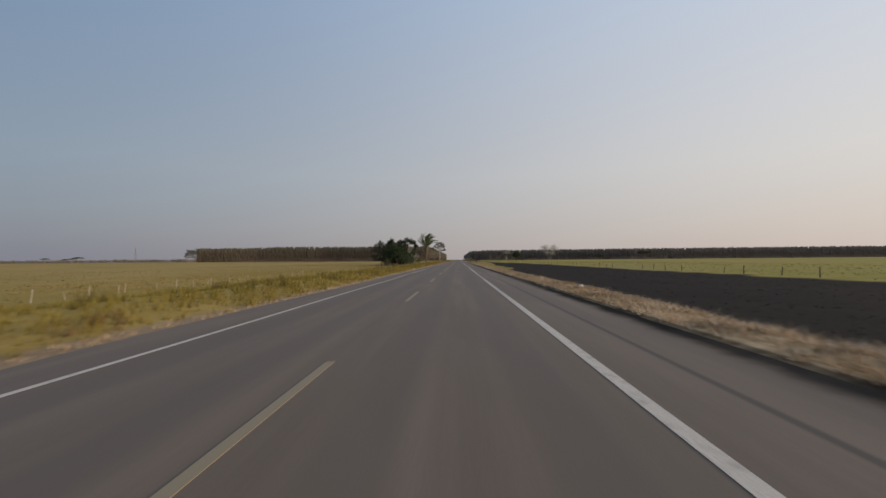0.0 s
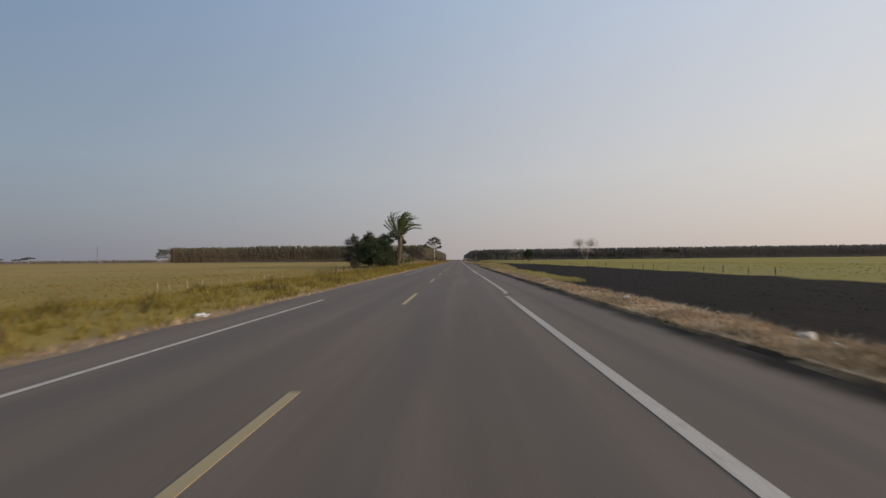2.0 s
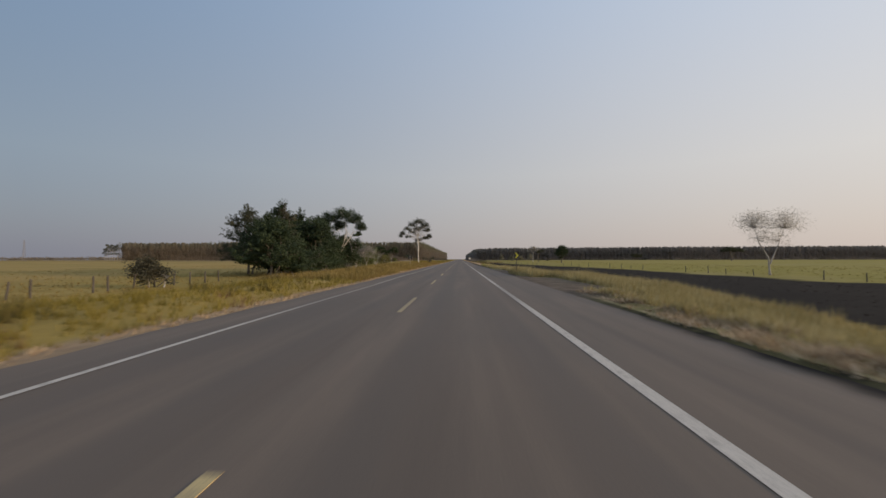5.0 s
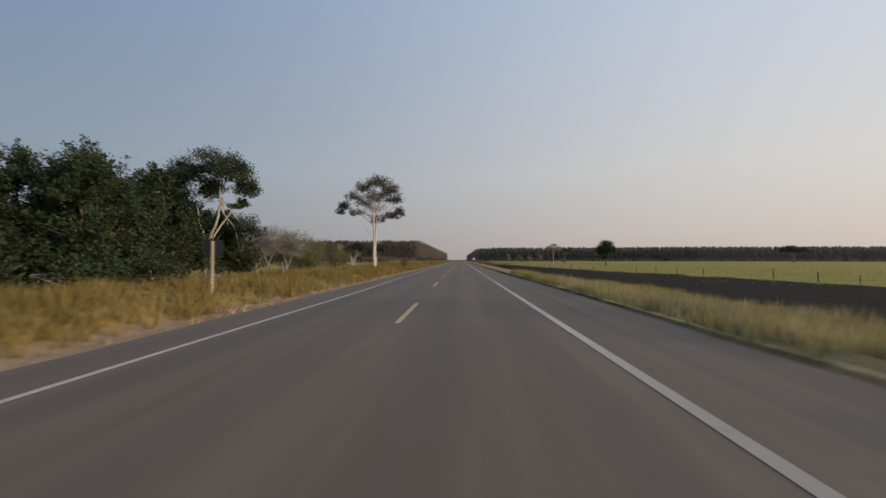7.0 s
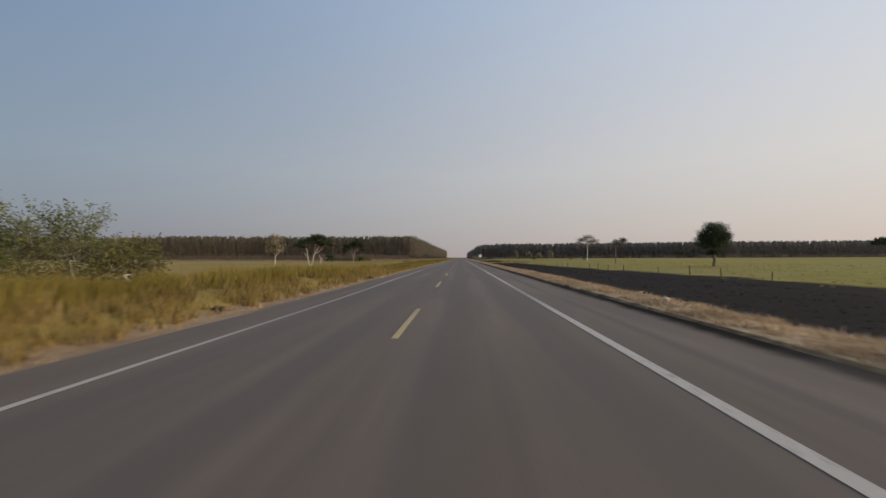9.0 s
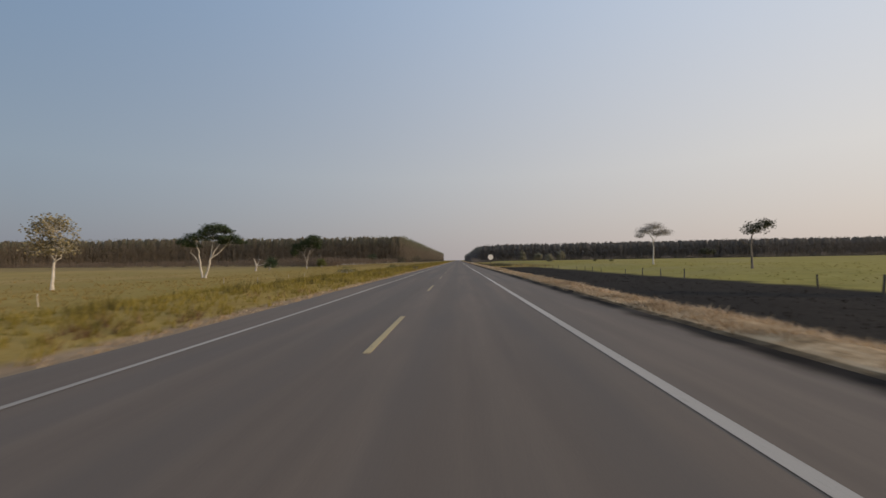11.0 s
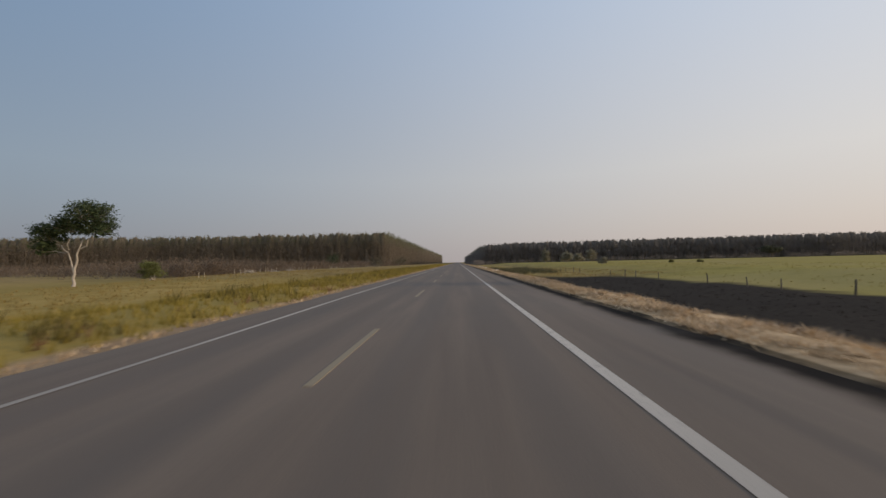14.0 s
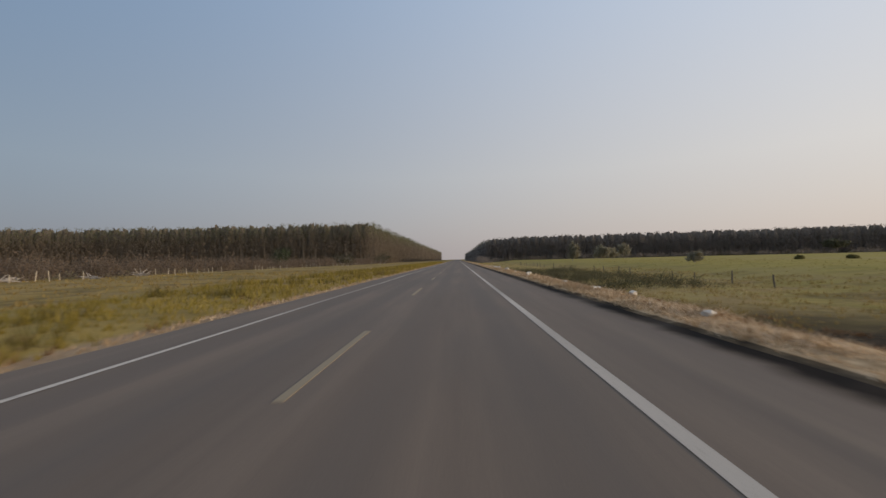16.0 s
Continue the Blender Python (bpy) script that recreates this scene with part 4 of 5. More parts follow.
tree("leaning_crown_tree", 41.6, 330, "slender tree with dark crown blown sideways", [
    [(0, 0, -0.1, 0.15), (-0.1, 0, 3.2, 0.115), (0.1, 0, 4.6, 0.085)], [(-0.1, 0, 3.2, 0.06), (-1.0, 0, 3.6, 0.05), (-1.6, 0, 4.1, 0.02)]], [
    (0.4, 0, 5.3, 1.2, 1.3, 0.9, 44, 0), (2.0, 0, 5.9, 1.2, 1.2, 0.7, 36, 0)], 0.14, MAT_THIN, MAT_BARK, 74, 1.0, 0.8, "", "tree", 15, 1.6, 1.0, 0.4)
tree("far_tree", 187, 405, "broad flat-crowned tree in the far pasture", [[(0, 0, -0.1, 0.4), (0, 0, 4.0, 0.3)]], [
    (-2, 0, 7.6, 4.0, 4.0, 1.5, 60, 0), (3.4, 0, 7.2, 3.6, 3.6, 1.4, 50, 0)], 0.55, MAT_THIN, MAT_BARK, 75, 0.4, 0.8, "", "tree", 20)
tree("far_tree", 225, 640, "broad dark tree before the wood", [[(0, 0, -0.1, 0.4), (0, 0, 3.0, 0.3)]], [
    (-2, 0, 5.5, 5.0, 5.0, 2.6, 60, 0), (3.4, 0, 4.6, 4.6, 4.6, 2.2, 50, 0)], 0.6, MAT_THIN, MAT_BARK, 76, 0.4, 0.8, "", "tree", 20)
for i, (px, py, ph, pw) in enumerate([(84, 597, 8.0, 7.0), (70, 575, 5.5, 7.0), (56, 550, 6.0, 6.0), (45.5, 548, 7.0, 4.6)]):
    bush("bush", px, py, ph, pw, "pale dusty bush before the dark wood", MAT_DUSTY, 80 + i, 0.3, 70, 24, group=B)
bush("bush", 46.8, 474, 2.2, 2.4, "small cone-shaped bush in the pasture", MAT_DUSTY, 91, group=B)
bush("bush", 71, 480, 0.6, 1.4, "low olive bush in the pasture", MAT_OLIVE, 92, group=B)
bush("bush", 78, 476, 0.6, 1.5, "low olive bush in the pasture", MAT_OLIVE, 93, group=B)
for i, (px, py, k) in enumerate([(-409, 416, 1.0), (-420, 420, 0.8), (-436, 428, 0.7), (-505, 470, 0.9)]):
    far_tree = tree("far_tree", px, py, "thin umbrella-shaped tree on the far pasture's edge", [
        [(0, 0, -0.1, 0.2), (0.1, 0, 2.4, 0.15), (-1.4, 0, 4.6, 0.08)], [(0.1, 0, 2.2, 0.12), (1.8, 0, 4.4, 0.07)]], [
        (-2.4, 0, 5.6, 2.4, 2.4, 0.6, 40, 0), (0.4, 0, 6.2, 2.4, 2.4, 0.6, 40, 0), (3.2, 0, 5.7, 2.6, 2.4, 0.5, 40, 1)],
        0.2, MAT_THIN, MAT_TWIG, 110 + i, 0.6, 0.8, "", "tree", 10, 2.0, 1.0, 0.3)
    far_tree.scale = (k * 1.2, k * 1.2, k)
for i, (px, py, ph) in enumerate([(-350.6, 520.5, 17), (-351.8, 518.6, 15), (-352.8, 516.8, 16.5), (-354.0, 515.2, 15.5), (-355.2, 513.6, 16.8), (-356.2, 512.0, 12.5)]):
    tree("slim_tree", px, py, "tall slim pale-trunked tree beyond the wood's end", [[(0, 0, -0.2, 0.2), (0.3, 0, 0.5 * ph, 0.15), (0.1, 0, 0.9 * ph, 0.06)]], [
        (0, 0, 0.88 * ph, 1.7, 1.7, 0.10 * ph, 30, 0), (0.8, 0, 0.72 * ph, 1.8, 1.8, 0.10 * ph, 28, 0), (-0.9, 0, 0.58 * ph, 1.7, 1.7, 0.10 * ph, 22, 0), (0.6, 0, 0.40 * ph, 1.4, 1.4, 0.08 * ph, 14, 0)],
        0.34, MAT_THIN, MAT_TWIG, 120 + i, 0.4, 0.8, "slim trees at the wood's end", "tree", 9)


# ---------------------------------------------------------------- scrub before the left wood, reeds by the road
def scrub(name, spots, label, mat, seed, leaf=0.35, per=70, stem=None):
    rng = np.random.default_rng(seed)
    lv, st = [], []
    for x, y, h, w in spots:
        z = float(height_at(x, y))
        u = rng.normal(size=(per, 3)) * np.array((0.36 * w, 0.36 * w, 0.25 * h)) + np.array((x, y, z + 0.5 * h))
        u[:, 2] = np.clip(u[:, 2], z + 0.05, z + h * 1.1)
        lv.append(leaves(u, leaf, rng, 0.1, 1.3))
        for _ in range(4):
            e = np.array((x, y, z)) + np.array((rng.normal() * 0.35 * w, rng.normal() * 0.35 * w, h * rng.uniform(0.7, 1.15)))
            st.append(tube([(x + rng.normal() * 0.2, y, z - 0.1), e], [0.022, 0.008], 3))
    ob = empty(name, 0, 0, 0, label, "scrub")
    ob["kind"] = "stuff"
    part("stems", fast("stems", *joined(st), stem or MAT_STEM), ob)
    part("leaves", fast("leaves", *joined(lv), mat), ob)
    return ob


rng = np.random.default_rng(77)
spots = []
for _ in range(1600):
    u = rng.uniform()
    if u < 0.55:
        y = rng.uniform(414, 640)
        x0 = -46 + 8 * float(ease(y, 470, 620))
        spots.append((x0 - abs(rng.normal()) * 10, y, rng.uniform(1.8, 3.4), rng.uniform(1.8, 3.0)))
    else:
        x = -46 - 300 * rng.uniform() ** 1.5
        spots.append((x, 416 + (-46 - x) * 0.45 + abs(rng.normal()) * 14, rng.uniform(2.0, 3.8), rng.uniform(2.0, 3.6)))
scrub("scrub", spots, "grey-brown leafless scrub before the wood", MAT_SCRUB, 78, 0.21, 62)
spots = [(rng.uniform(25, 700), 0, rng.uniform(1.5, 4.0), rng.uniform(2.5, 5.0)) for _ in range(420)]
spots = [(x, float(np.interp(x, [25, 290, 730], [700, 655, 640])) - rng.uniform(2, 14), h, w) for x, _, h, w in spots]
spots += [(rng.uniform(15, 22), rng.uniform(640, 1100), rng.uniform(2, 5), 3.0) for _ in range(160)]
scrub("scrub", spots, "brown undergrowth along the wood's edge", MAT_PINE_R, 79, 0.4, 50)
spots = [(rng.uniform(-2600, -420), rng.uniform(1500, 1900), rng.uniform(9, 13), rng.uniform(14, 24)) for _ in range(520)]
scrub("far_woods", spots, "low brown woods on the horizon", MAT_PINE, 84, 3.4, 34)
spots = [(rng.uniform(10.5, 22.5), rng.uniform(428, 470), rng.uniform(0.5, 1.05), rng.uniform(1.0, 2.0)) for _ in range(260)]
scrub("reeds", spots, "dark green reeds in the wet ditch", MAT_REED, 83, 0.065, 130, MAT_REED)


# ---------------------------------------------------------------- fences, signs, mast
def post_mesh(name, h, r, mat, seed):
    rng = np.random.default_rng(seed)
    z = np.array([-0.3, 0.2, 0.6 * h, h, h + 0.01])
    p = np.stack([rng.normal(size=5) * 0.015, rng.normal(size=5) * 0.015, z], -1)
    return fast(name, *tube(p, [r * 1.1, r, r * 0.95, r * 0.9, 0.01], 8), mat)


MAT_POST = barky("weathered_post_wood", (0.055, 0.045, 0.036), (0.15, 0.125, 0.105))
MAT_POSTW = barky("pale_post_wood", (0.30, 0.26, 0.20), (0.52, 0.46, 0.37))


def fence(label, x, ys, mat, heights, seed):
    rng = np.random.default_rng(seed)
    kinds = [post_mesh("post", h, r, mat, seed + i) for i, (h, r) in enumerate(heights)]
    x_of = x if callable(x) else (lambda y: x)
    x0 = x_of(ys[0])
    ob = empty("fence", x0, ys[0], 0, label, "fence")
    for y in ys:
        px, py = x_of(y) + rng.normal() * 0.15, y + rng.normal() * 0.5
        p = part("post", kinds[rng.integers(len(kinds))], ob)
        p.location = (px - x0, py - ys[0], float(height_at(px, py)))
        p.rotation_euler = (rng.normal() * 0.05, rng.normal() * 0.05, rng.uniform(0, 6.28))
    return ob


fence("row of dark weathered wooden fence posts", lambda y: 39.5 - 13.5 * float(ease(y, 200, 300)), [y for y in np.arange(8, 560, 5.0) if (int(y) * 7) % 11 > 2],
      MAT_POST, [(1.0, 0.06), (0.85, 0.05), (1.1, 0.065)], 201)
ys = list(np.arange(16, 24, 4.0)) + list(np.arange(24, 70, 2.2)) + list(np.arange(84, 110, 2.5)) + list(np.arange(262, 300, 6.0)) + list(np.arange(318, 350, 8.0))
fence("row of pale wooden fence posts in grass", -25.2, ys, MAT_POSTW, [(0.75, 0.034), (0.55, 0.03), (0.85, 0.038)], 202)
fence("row of dark fence posts beyond the grass", -27.0, list(np.arange(140, 172, 2.6)) + list(np.arange(225, 262, 7.0)), MAT_POST, [(1.3, 0.08), (1.2, 0.07)], 203)
ys = [y for y in np.arange(412, 640, 1.9) if (int(y) // 9) % 3 != 1]
fence("row of pale posts before the scrub", -41.0, ys, MAT_POSTW, [(1.0, 0.045), (0.8, 0.04), (1.1, 0.05)], 204)


def sheet_metal(name, col, rough=0.5):
    m = Mat(name, rough)
    n = m.noise(3.0, 5.0, 0.6)
    m.colour(m.mix(m.span(n, 0.4, 0.75, 0, 0.5), col, tuple(0.7 * a for a in col)))
    return m.mat


MAT_DISC = sheet_metal("faded_sign_face", (0.78, 0.74, 0.68))
MAT_SIGNYELLOW = sheet_metal("sign_yellow", (0.55, 0.50, 0.04))
MAT_SIGNBLACK = sheet_metal("sign_black", (0.03, 0.03, 0.03))


def round_sign(x, y):
    z0 = float(height_at(x, y))
    ob = empty("round_sign", x, y, z0, "blank faded round road sign on wooden post", "road sign")
    a = np.linspace(0, 2 * np.pi, 48, endpoint=False)
    r = 0.465
    ring = np.stack([r * np.cos(a), 0 * a, r * np.sin(a)], -1)
    zc = 1.82 - z0
    v = np.concatenate([ring + (0, -0.008, zc), ring + (0, 0.008, zc)])
    me = bpy.data.meshes.new("disc")
    n = 48
    me.from_pydata([tuple(p) for p in v], [], [list(range(n)), list(range(2 * n - 1, n - 1, -1))] + [(i, i + n, (i + 1) % n + n, (i + 1) % n) for i in range(n)])
    me.materials.append(MAT_DISC)
    part("disc", me, ob, "pale blank disc")
    part("post", fast("post", *box(-0.04, 0.04, 0.012, 0.09, -0.4, zc + 0.38), MAT_POST), ob, "dark wooden post")
    return ob


disc_sign = round_sign(6.90, 342.0)
disc_sign.rotation_euler = (0, radians(2.0), radians(9.0))


def chevron_sign(x, y, facing, label, half=0.26):
    """A chevron board; facing -1: its face to the camera's way, 1: its back."""
    z0 = float(height_at(x, y))
    ob = empty("chevron_sign", x, y, z0, label, "road sign", "chevron signs")
    zt = 2.0 - z0
    board = part("board", fast("board", *box(-half, half, -0.006, 0.006, zt - 0.56, zt), MAT_SIGNBLACK), ob, "black metal board")
    yy = facing * 0.010
    pts = [(-0.16, 0.03), (0.0, 0.03), (0.19, 0.27), (0.0, 0.51), (-0.16, 0.51), (0.02, 0.27)]
    me = bpy.data.meshes.new("chevron")
    v = [(px, yy, zt - 0.54 + pz) for px, pz in pts]
    me.from_pydata(v, [], [(0, 1, 2, 5), (5, 2, 3, 4)])
    me.materials.append(MAT_SIGNYELLOW)
    part("chevron", me, board, "yellow chevron arrow")
    s = -facing
    part("post", fast("post", *box(-0.024, 0.024, min(s * 0.008, s * 0.088), max(s * 0.008, s * 0.088), -0.4, zt - 0.04), MAT_POSTW if facing > 0 else MAT_POST), ob, "square post")
    return ob


chevron_sign(6.68, 160.4, -1, "black road sign with yellow chevron arrow", 0.235)
chevron_sign(-6.1, 186.0, 1, "road sign seen from behind on white post", 0.29)


def mast(x, y, h):
    z0 = float(height_at(x, y))
    ob = empty("lattice_mast", x, y, z0, "thin grey lattice mast far off in the field", "mast")
    for sx, sy in ((-1, -1), (1, -1), (1, 1), (-1, 1)):
        part("leg", fast("leg", *tube([(sx * 0.9, sy * 0.9, -0.3), (sx * 0.2, sy * 0.2, h)], [0.09, 0.06], 5), MAT_BARK), ob)
    for i in range(8):
        z, q = i * h / 8 + 0.5, 0.9 - 0.7 * (i * h / 8 + 0.5) / h
        q2 = 0.9 - 0.7 * ((i + 1) * h / 8 + 0.5) / h
        part("brace", fast("brace", *joined([tube([(-q, -q, z), (q2, -q2, z + h / 8)], [0.04, 0.04], 4), tube([(q, -q, z), (-q2, -q2, z + h / 8)], [0.04, 0.04], 4)]), MAT_TWIG), ob)
    return ob


mast(-381, 459, 18.0)


# ---------------------------------------------------------------- grass
def grass_material(name, cols, noise_scale=0.35):
    m = Mat(name, 0.95)
    m.bsdf.inputs["Specular IOR Level"].default_value = 0.1
    c = m.ramp(m.island(), [(i / (len(cols) - 1), q) for i, q in enumerate(cols)])
    c = m.mix(m.span(m.noise(noise_scale, 3.0), 0.35, 0.65, 0.0, 0.6), c, cols[0])
    m.colour(c)
    t = m.node("BsdfTranslucent")
    m.link(c, t.inputs["Color"])
    s = m.node("MixShader", Fac=0.3)
    m.link(m.bsdf.outputs[0], s.inputs[1])
    m.link(t.outputs[0], s.inputs[2])
    m.link(s.outputs[0], m.tree.nodes["Material Output"].inputs["Surface"])
    return m.mat


MAT_STONE = barky("pale_rubble", (0.42, 0.38, 0.33), (0.68, 0.63, 0.56), 2.0)
MAT_GOLD = grass_material("golden_grass", [(0.22, 0.158, 0.052), (0.34, 0.25, 0.085), (0.45, 0.34, 0.15)], 0.14)
MAT_GREENGRASS = grass_material("yellow_green_grass", [(0.205, 0.16, 0.036), (0.325, 0.255, 0.058), (0.425, 0.33, 0.105)], 0.14)
MAT_LITTER = grass_material("trampled_straw", [(0.19, 0.135, 0.08), (0.42, 0.31, 0.20), (0.76, 0.63, 0.47)])
MAT_MOIST = grass_material("fresh_verge_grass", [(0.26, 0.235, 0.075), (0.41, 0.37, 0.135), (0.54, 0.47, 0.24)])
MAT_PASTURE = grass_material("olive_pasture_grass", [(0.25, 0.205, 0.06), (0.31, 0.255, 0.078), (0.37, 0.30, 0.10)])
MAT_STRAW = grass_material("straw_grass", [(0.36, 0.25, 0.14), (0.64, 0.48, 0.31), (0.84, 0.68, 0.49)])
MAT_LUSH = grass_material("tall_pale_grass", [(0.28, 0.235, 0.10), (0.46, 0.385, 0.19), (0.60, 0.51, 0.30)])
MAT_MEADOW = grass_material("dull_meadow_grass", [(0.27, 0.19, 0.065), (0.34, 0.245, 0.085), (0.41, 0.305, 0.125)], 0.08)
MAT_WEED = grass_material("dark_olive_weeds", [(0.105, 0.088, 0.03), (0.17, 0.14, 0.05), (0.25, 0.20, 0.08)], 0.3)
MAT_RUST = grass_material("rusty_dead_grass", [(0.15, 0.085, 0.045), (0.26, 0.155, 0.08), (0.38, 0.25, 0.14)], 0.3)
MAT_SOOT = grass_material("burnt_stubble", [(0.012, 0.010, 0.009), (0.026, 0.022, 0.018), (0.06, 0.048, 0.038)])


def grass(name, n, xr, yr, tall, mat, label, seed, blades=7, width=0.024, keep=0.0, lean=0.35):
    """Tufts of single-blade triangles over a strip of the land, thick where a soft pattern says so."""
    rng = np.random.default_rng(seed)
    x, y = rng.uniform(*xr, n), rng.uniform(*yr, n)
    pat = np.sin(0.8 * x + 0.31 * y + seed) * np.sin(0.47 * y - 0.6 * x) + 0.6 * np.sin(1.7 * y + 2 * x)
    ok = pat > keep - 1.6 + 1.2 * rng.uniform(size=n)
    x, y, pat = x[ok], y[ok], pat[ok]
    n = len(x)
    z = height_at(x, y) - 0.02
    h = rng.uniform(*tall, n) * (0.8 + 0.2 * pat)
    base = np.stack([x, y, z], -1)[:, None] + np.concatenate([rng.normal(size=(n, blades, 2)) * 0.07, np.zeros((n, blades, 1))], -1)
    a = rng.uniform(0, 2 * np.pi, (n, blades))
    hh = (h[:, None] * rng.uniform(0.6, 1.1, (n, blades)))
    tip = base + np.stack([np.cos(a) * hh * lean + 0.12 * hh, np.sin(a) * hh * lean, hh], -1)
    w = np.stack([-np.sin(a), np.cos(a), 0 * a], -1) * width * 0.5
    v = np.stack([base - w, base + w, tip], 2).reshape(-1, 3)
    ob = new(name, fast(name, v, np.arange(len(v)).reshape(-1, 3), mat))
    return tagged(ob, label, "grass", kind="stuff")


grass("verge_grass", 8000, (-13, -4.9), (-2, 150), (0.2, 0.5), MAT_GREENGRASS, "yellow-green verge grass beside the road", 301, width=0.034, keep=-0.6, lean=0.6)
grass("verge_grass", 11500, (-13, -4.9), (150, 262), (0.32, 0.7), MAT_GOLD, "tall golden verge grass before the grove", 302, width=0.034, lean=0.5)
grass("verge_grass", 5000, (-14, -6.5), (223, 262), (0.5, 1.0), MAT_GREENGRASS, "tall seeding yellow grass beside the road", 326, 6, width=0.03, keep=0.6)
grass("verge_grass", 8000, (-13, -4.9), (262, 420), (0.2, 0.5), MAT_GREENGRASS, "yellow-green verge grass beside the road", 303, width=0.034, keep=-0.6, lean=0.6)
grass("verge_grass", 5500, (-13, -4.9), (420, 640), (0.25, 0.55), MAT_GREENGRASS, "yellow-green verge grass beside the road", 304, width=0.05)
grass("verge_grass", 6000, (-5.1, -4.5), (-2, 640), (0.05, 0.2), MAT_STRAW, "short dry grass along the asphalt edge", 305, width=0.03)
grass("meadow_grass", 15000, (-45, -13), (0, 460), (0.12, 0.34), MAT_MEADOW, "rough yellow-green meadow grass", 306, 5, width=0.07, keep=-2.0, lean=0.7)
grass("verge_grass", 10000, (6.5, 9.7), (-2, 130), (0.06, 0.24), MAT_LITTER, "flattened bleached straw along the road's edge", 311, 9, 0.028, 0.75, 1.7)
grass("verge_grass", 8000, (7.1, 14.5), (155.5, 180), (0.35, 0.95), MAT_LUSH, "tall pale green seeding verge grass", 310, width=0.034)
grass("verge_grass", 900, (6.45, 7.3), (157, 164), (0.35, 0.75), MAT_LUSH, "pale grass round the sign's foot", 309, width=0.034)
grass("verge_grass", 4500, (6.35, 14.5), (180, 199), (0.25, 0.75), MAT_LUSH, "tall pale green seeding verge grass", 312, width=0.034)
grass("verge_grass", 5500, (6.35, 14.5), (198, 214), (0.25, 0.7), MAT_MOIST, "fresh green verge grass", 308, width=0.034)
grass("verge_grass", 4000, (9.0, 14.5), (138, 157), (0.3, 0.75), MAT_LUSH, "tall pale grass behind the earth entrance", 319, width=0.034)
grass("verge_grass", 5000, (8.8, 14.0), (88, 128), (0.2, 0.5), MAT_MOIST, "fresh green verge grass", 313, width=0.034)
grass("verge_grass", 3000, (7.0, 14.0), (126, 142), (0.2, 0.5), MAT_LUSH, "pale green verge grass", 324, width=0.034)
grass("verge_grass", 4500, (6.5, 9.2), (104, 142), (0.06, 0.24), MAT_LITTER, "flattened bleached straw along the road's edge", 325, 7, 0.028, 0.5, 1.4)
grass("verge_grass", 14000, (6.45, 9.8), (215, 420), (0.06, 0.24), MAT_STRAW, "bleached straw grass along the road's edge", 314, 7, 0.03, 0.25, 1.2)
grass("verge_grass", 6000, (6.45, 10.5), (420, 640), (0.08, 0.3), MAT_STRAW, "bleached straw grass along the road's edge", 315, width=0.045, lean=0.9)
grass("burnt_grass", 6000, (9.6, 35), (0, 225), (0.04, 0.13), MAT_SOOT, "blackened stubble of a burnt strip", 318, width=0.03)
grass("burnt_grass", 6500, (9.4, 24.5), (225, 408), (0.04, 0.15), MAT_SOOT, "blackened stubble of a burnt strip", 316, width=0.03)
grass("pasture_grass", 4500, (27, 75), (210, 520), (0.08, 0.25), MAT_PASTURE, "short green pasture grass", 317, width=0.05, keep=-2.0)


grass("verge_grass", 8500, (6.28, 7.2), (-2, 136), (0.06, 0.2), MAT_STRAW, "bleached straw hanging over the asphalt edge", 333, 7, 0.03, 0.3, 1.1)
grass("verge_grass", 13000, (6.28, 7.2), (207, 470), (0.06, 0.22), MAT_STRAW, "bleached straw hanging over the asphalt edge", 334, 7, 0.03, 0.3, 1.1)
grass("verge_weeds", 9000, (-12.5, -5.6), (-2, 215), (0.3, 0.7), MAT_WEED, "dark olive weeds among the verge grass", 341, 8, 0.035, 2.0, 0.5)
grass("verge_weeds", 10000, (-12.5, -5.6), (215, 470), (0.3, 0.75), MAT_WEED, "dark olive weeds among the verge grass", 342, 8, 0.035, 2.0, 0.5)
grass("dead_grass", 5000, (-7.2, -5.0), (-2, 470), (0.12, 0.4), MAT_RUST, "rusty dead grass along the asphalt edge", 343, 8, 0.03, 1.9, 0.7)
grass("dead_grass", 6000, (6.6, 9.6), (-2, 138), (0.05, 0.16), MAT_RUST, "rusty dead grass among the straw", 344, 7, 0.035, 1.6, 1.3)
grass("dead_grass", 9000, (6.6, 9.6), (222, 470), (0.05, 0.16), MAT_RUST, "rusty dead grass among the straw", 345, 7, 0.035, 1.6, 1.3)
grass("dead_grass", 4000, (8.6, 14.5), (398, 436), (0.06, 0.22), MAT_RUST, "rusty dead grass beyond the verge", 346, 7, 0.035, 0.8, 1.1)
grass("straw_heap", 9000, (6.6, 9.4), (-2, 128), (0.1, 0.24), MAT_STRAW, "piled bleached straw on the verge", 331, 9, 0.035, 1.5, 1.5)
grass("straw_heap", 12000, (6.6, 9.4), (226, 470), (0.1, 0.26), MAT_STRAW, "piled bleached straw on the verge", 332, 9, 0.035, 1.6, 1.5)


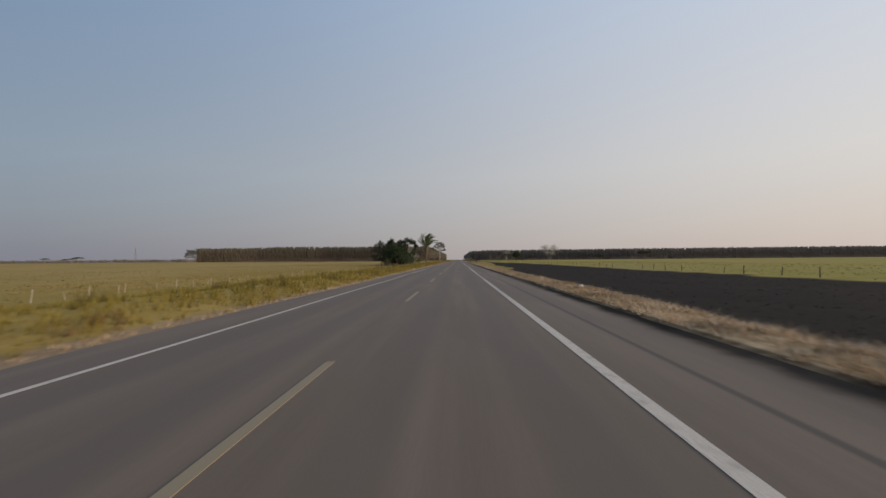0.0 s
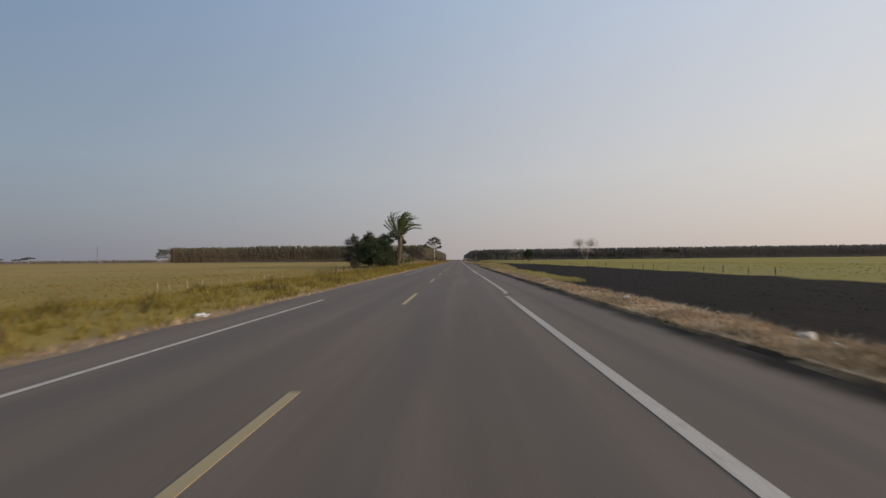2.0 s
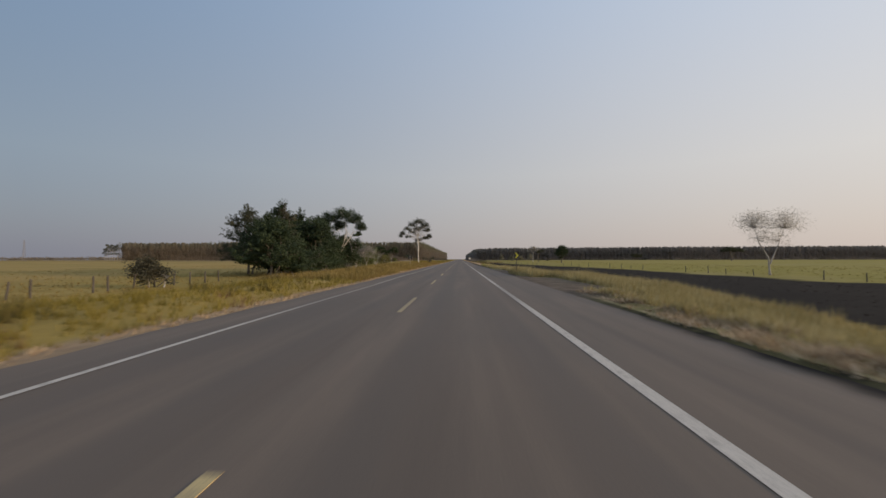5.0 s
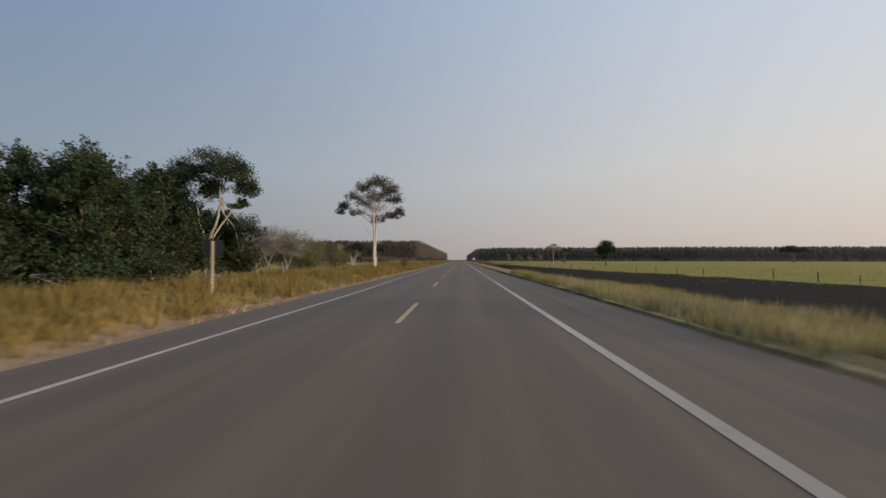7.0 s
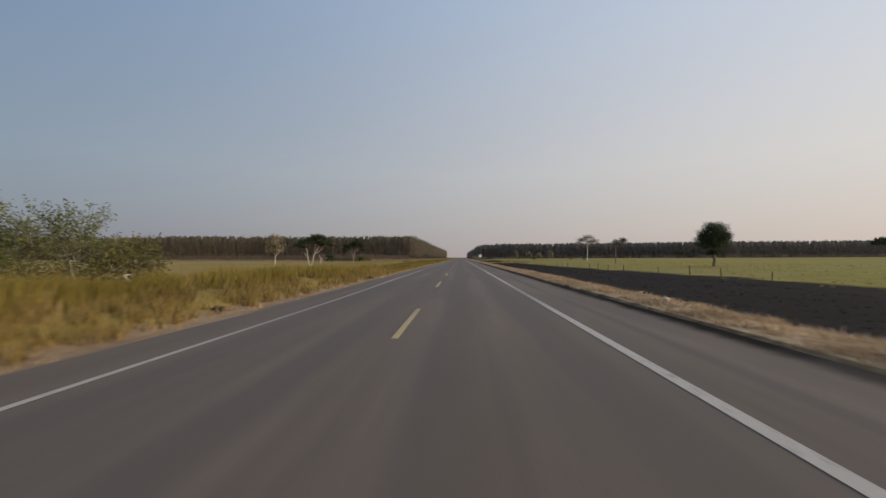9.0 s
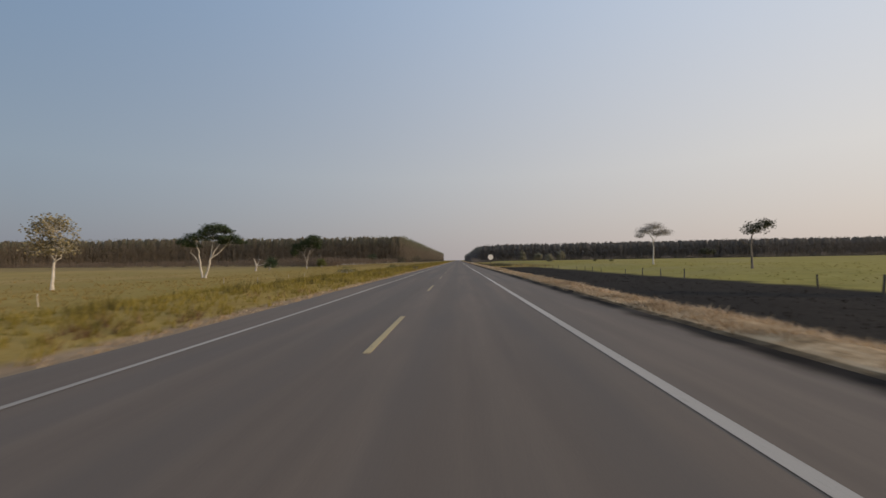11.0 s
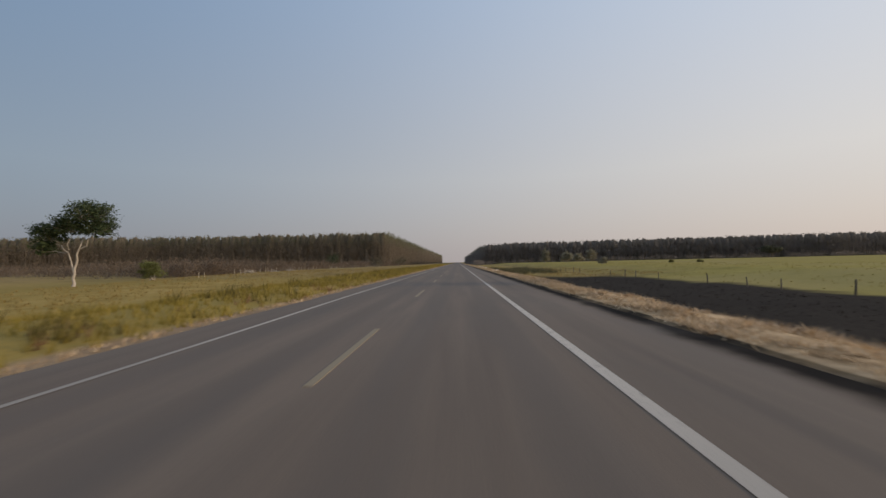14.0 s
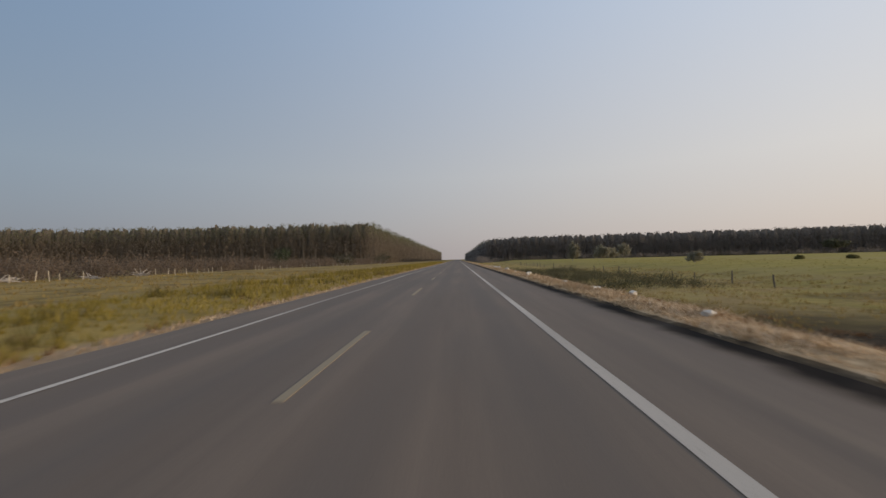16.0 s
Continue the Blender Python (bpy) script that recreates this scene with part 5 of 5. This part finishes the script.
# ---------------------------------------------------------------- small things by the road
def rubble(name, x, y, size, seed):
    """A broken pale lump at the verge."""
    rng = np.random.default_rng(seed)
    bm = bmesh.new()
    bmesh.ops.create_icosphere(bm, subdivisions=2, radius=0.5)
    for v in bm.verts:
        v.co *= 0.75 + 0.5 * noise.noise(v.co * 2.3 + Vector((seed, 0, 0)))
        v.co = Vector((v.co.x * size, v.co.y * size * 0.8, v.co.z * size * 0.6))
    me = bpy.data.meshes.new(name)
    bm.to_mesh(me)
    me.materials.append(MAT_STONE)
    ob = new(name, me)
    ob.location = (x, y, float(height_at(x, y)) + 0.22 * size)
    ob.rotation_euler = (0, 0, rng.uniform(0, 6.28))
    return tagged(ob, "pale broken lump in the straw verge", "rubble", "rubble along the verge")


rng = np.random.default_rng(400)
for i in range(22):
    rubble("rubble", 6.9 + abs(rng.normal()) * 0.9, rng.uniform(404, 470), rng.uniform(0.3, 0.7), 410 + i)
for i in range(24):
    rubble("rubble", rng.uniform(6.9, 9.2), rng.uniform(14, 104), rng.uniform(0.12, 0.28), 470 + i)
for i, (lx, ly) in enumerate([(7.2, 18), (7.6, 28), (7.0, 44), (7.8, 57), (7.2, 63), (7.5, 96), (7.1, 236), (7.4, 251), (7.9, 345), (8.2, 350)]):
    rubble("rubble", lx, ly, rng.uniform(0.2, 0.4), 440 + i)
grass("verge_grass", 5000, (9.6, 25), (422, 640), (0.15, 0.45), MAT_LUSH, "rough olive grass beyond the verge", 320)
grass("pasture_grass", 6000, (9.6, 34), (410, 480), (0.1, 0.35), MAT_GOLD, "rough brown grass beyond the verge", 323, 6, 0.035, 0.6)
grass("pasture_grass", 4000, (40, 90), (0, 215), (0.1, 0.3), MAT_PASTURE, "short green pasture grass", 321, width=0.05, keep=-2.0)
grass("meadow_grass", 8000, (-110, -45), (0, 380), (0.1, 0.26), MAT_MEADOW, "rough dry meadow grass", 322, 5, width=0.08, keep=-2.0, lean=0.8)


def crumpled(name, x, y, size, mat, label, category, seed):
    bm = bmesh.new()
    bmesh.ops.create_icosphere(bm, subdivisions=3, radius=0.5)
    for v in bm.verts:
        v.co *= 0.7 + 0.6 * noise.noise(v.co * 4.1 + Vector((seed, 3, 1)))
        v.co = Vector((v.co.x * size, v.co.y * size * 0.7, v.co.z * size * 0.4))
    me = bpy.data.meshes.new(name)
    bm.to_mesh(me)
    me.materials.append(mat)
    ob = new(name, me)
    ob.location = (x, y, float(height_at(x, y)) + 0.12 * size)
    return tagged(ob, label, category)


crumpled("plastic_bag", -4.95, 60.0, 0.45, sheet_metal("white_plastic_film", (0.8, 0.8, 0.78), 0.4), "crumpled white plastic bag on the verge", "litter", 7)
MAT_CLOD = barky("dark_clod", (0.03, 0.025, 0.02), (0.08, 0.06, 0.05), 6.0)
crumpled("earth_clod", -5.2, 234.3, 0.5, MAT_CLOD, "dark earth clod at the asphalt edge", "clod", 8)
crumpled("earth_clod", -5.0, 251.0, 0.6, MAT_CLOD, "dark earth clod at the asphalt edge", "clod", 9)


def brush_pile(x, y, size, seed):
    """Cut pale branches thrown on a heap."""
    rng = np.random.default_rng(seed)
    top = empty("brush_pile", x, y, float(height_at(x, y)), "heap of cut pale branches before the scrub", "brush pile", "brush piles")
    for i in range(26):
        a, r = rng.uniform(0, 2 * np.pi), size * rng.uniform(0.1, 0.7)
        o = np.array((r * math.cos(a), 0.5 * r * math.sin(a), rng.uniform(0.05, 0.5) * size * 0.6))
        w = rng.normal(size=3) * np.array((1.0, 0.7, 0.3))
        w *= size * rng.uniform(0.5, 1.1) / np.linalg.norm(w)
        e = o + w
        e[2] = max(e[2], 0.04)
        part("branch", fast("branch", *tube(bend(o, e, rng, 0.05, 4), np.linspace(0.05, 0.02, 4), 5), MAT_TWIG), top)
    return top


for i, (bx, by, bs) in enumerate([(-45.0, 436, 1.5), (-43.2, 444, 1.3), (-41.8, 450, 1.2), (-48.5, 431, 1.2)]):
    brush_pile(bx, by, bs, 500 + i)
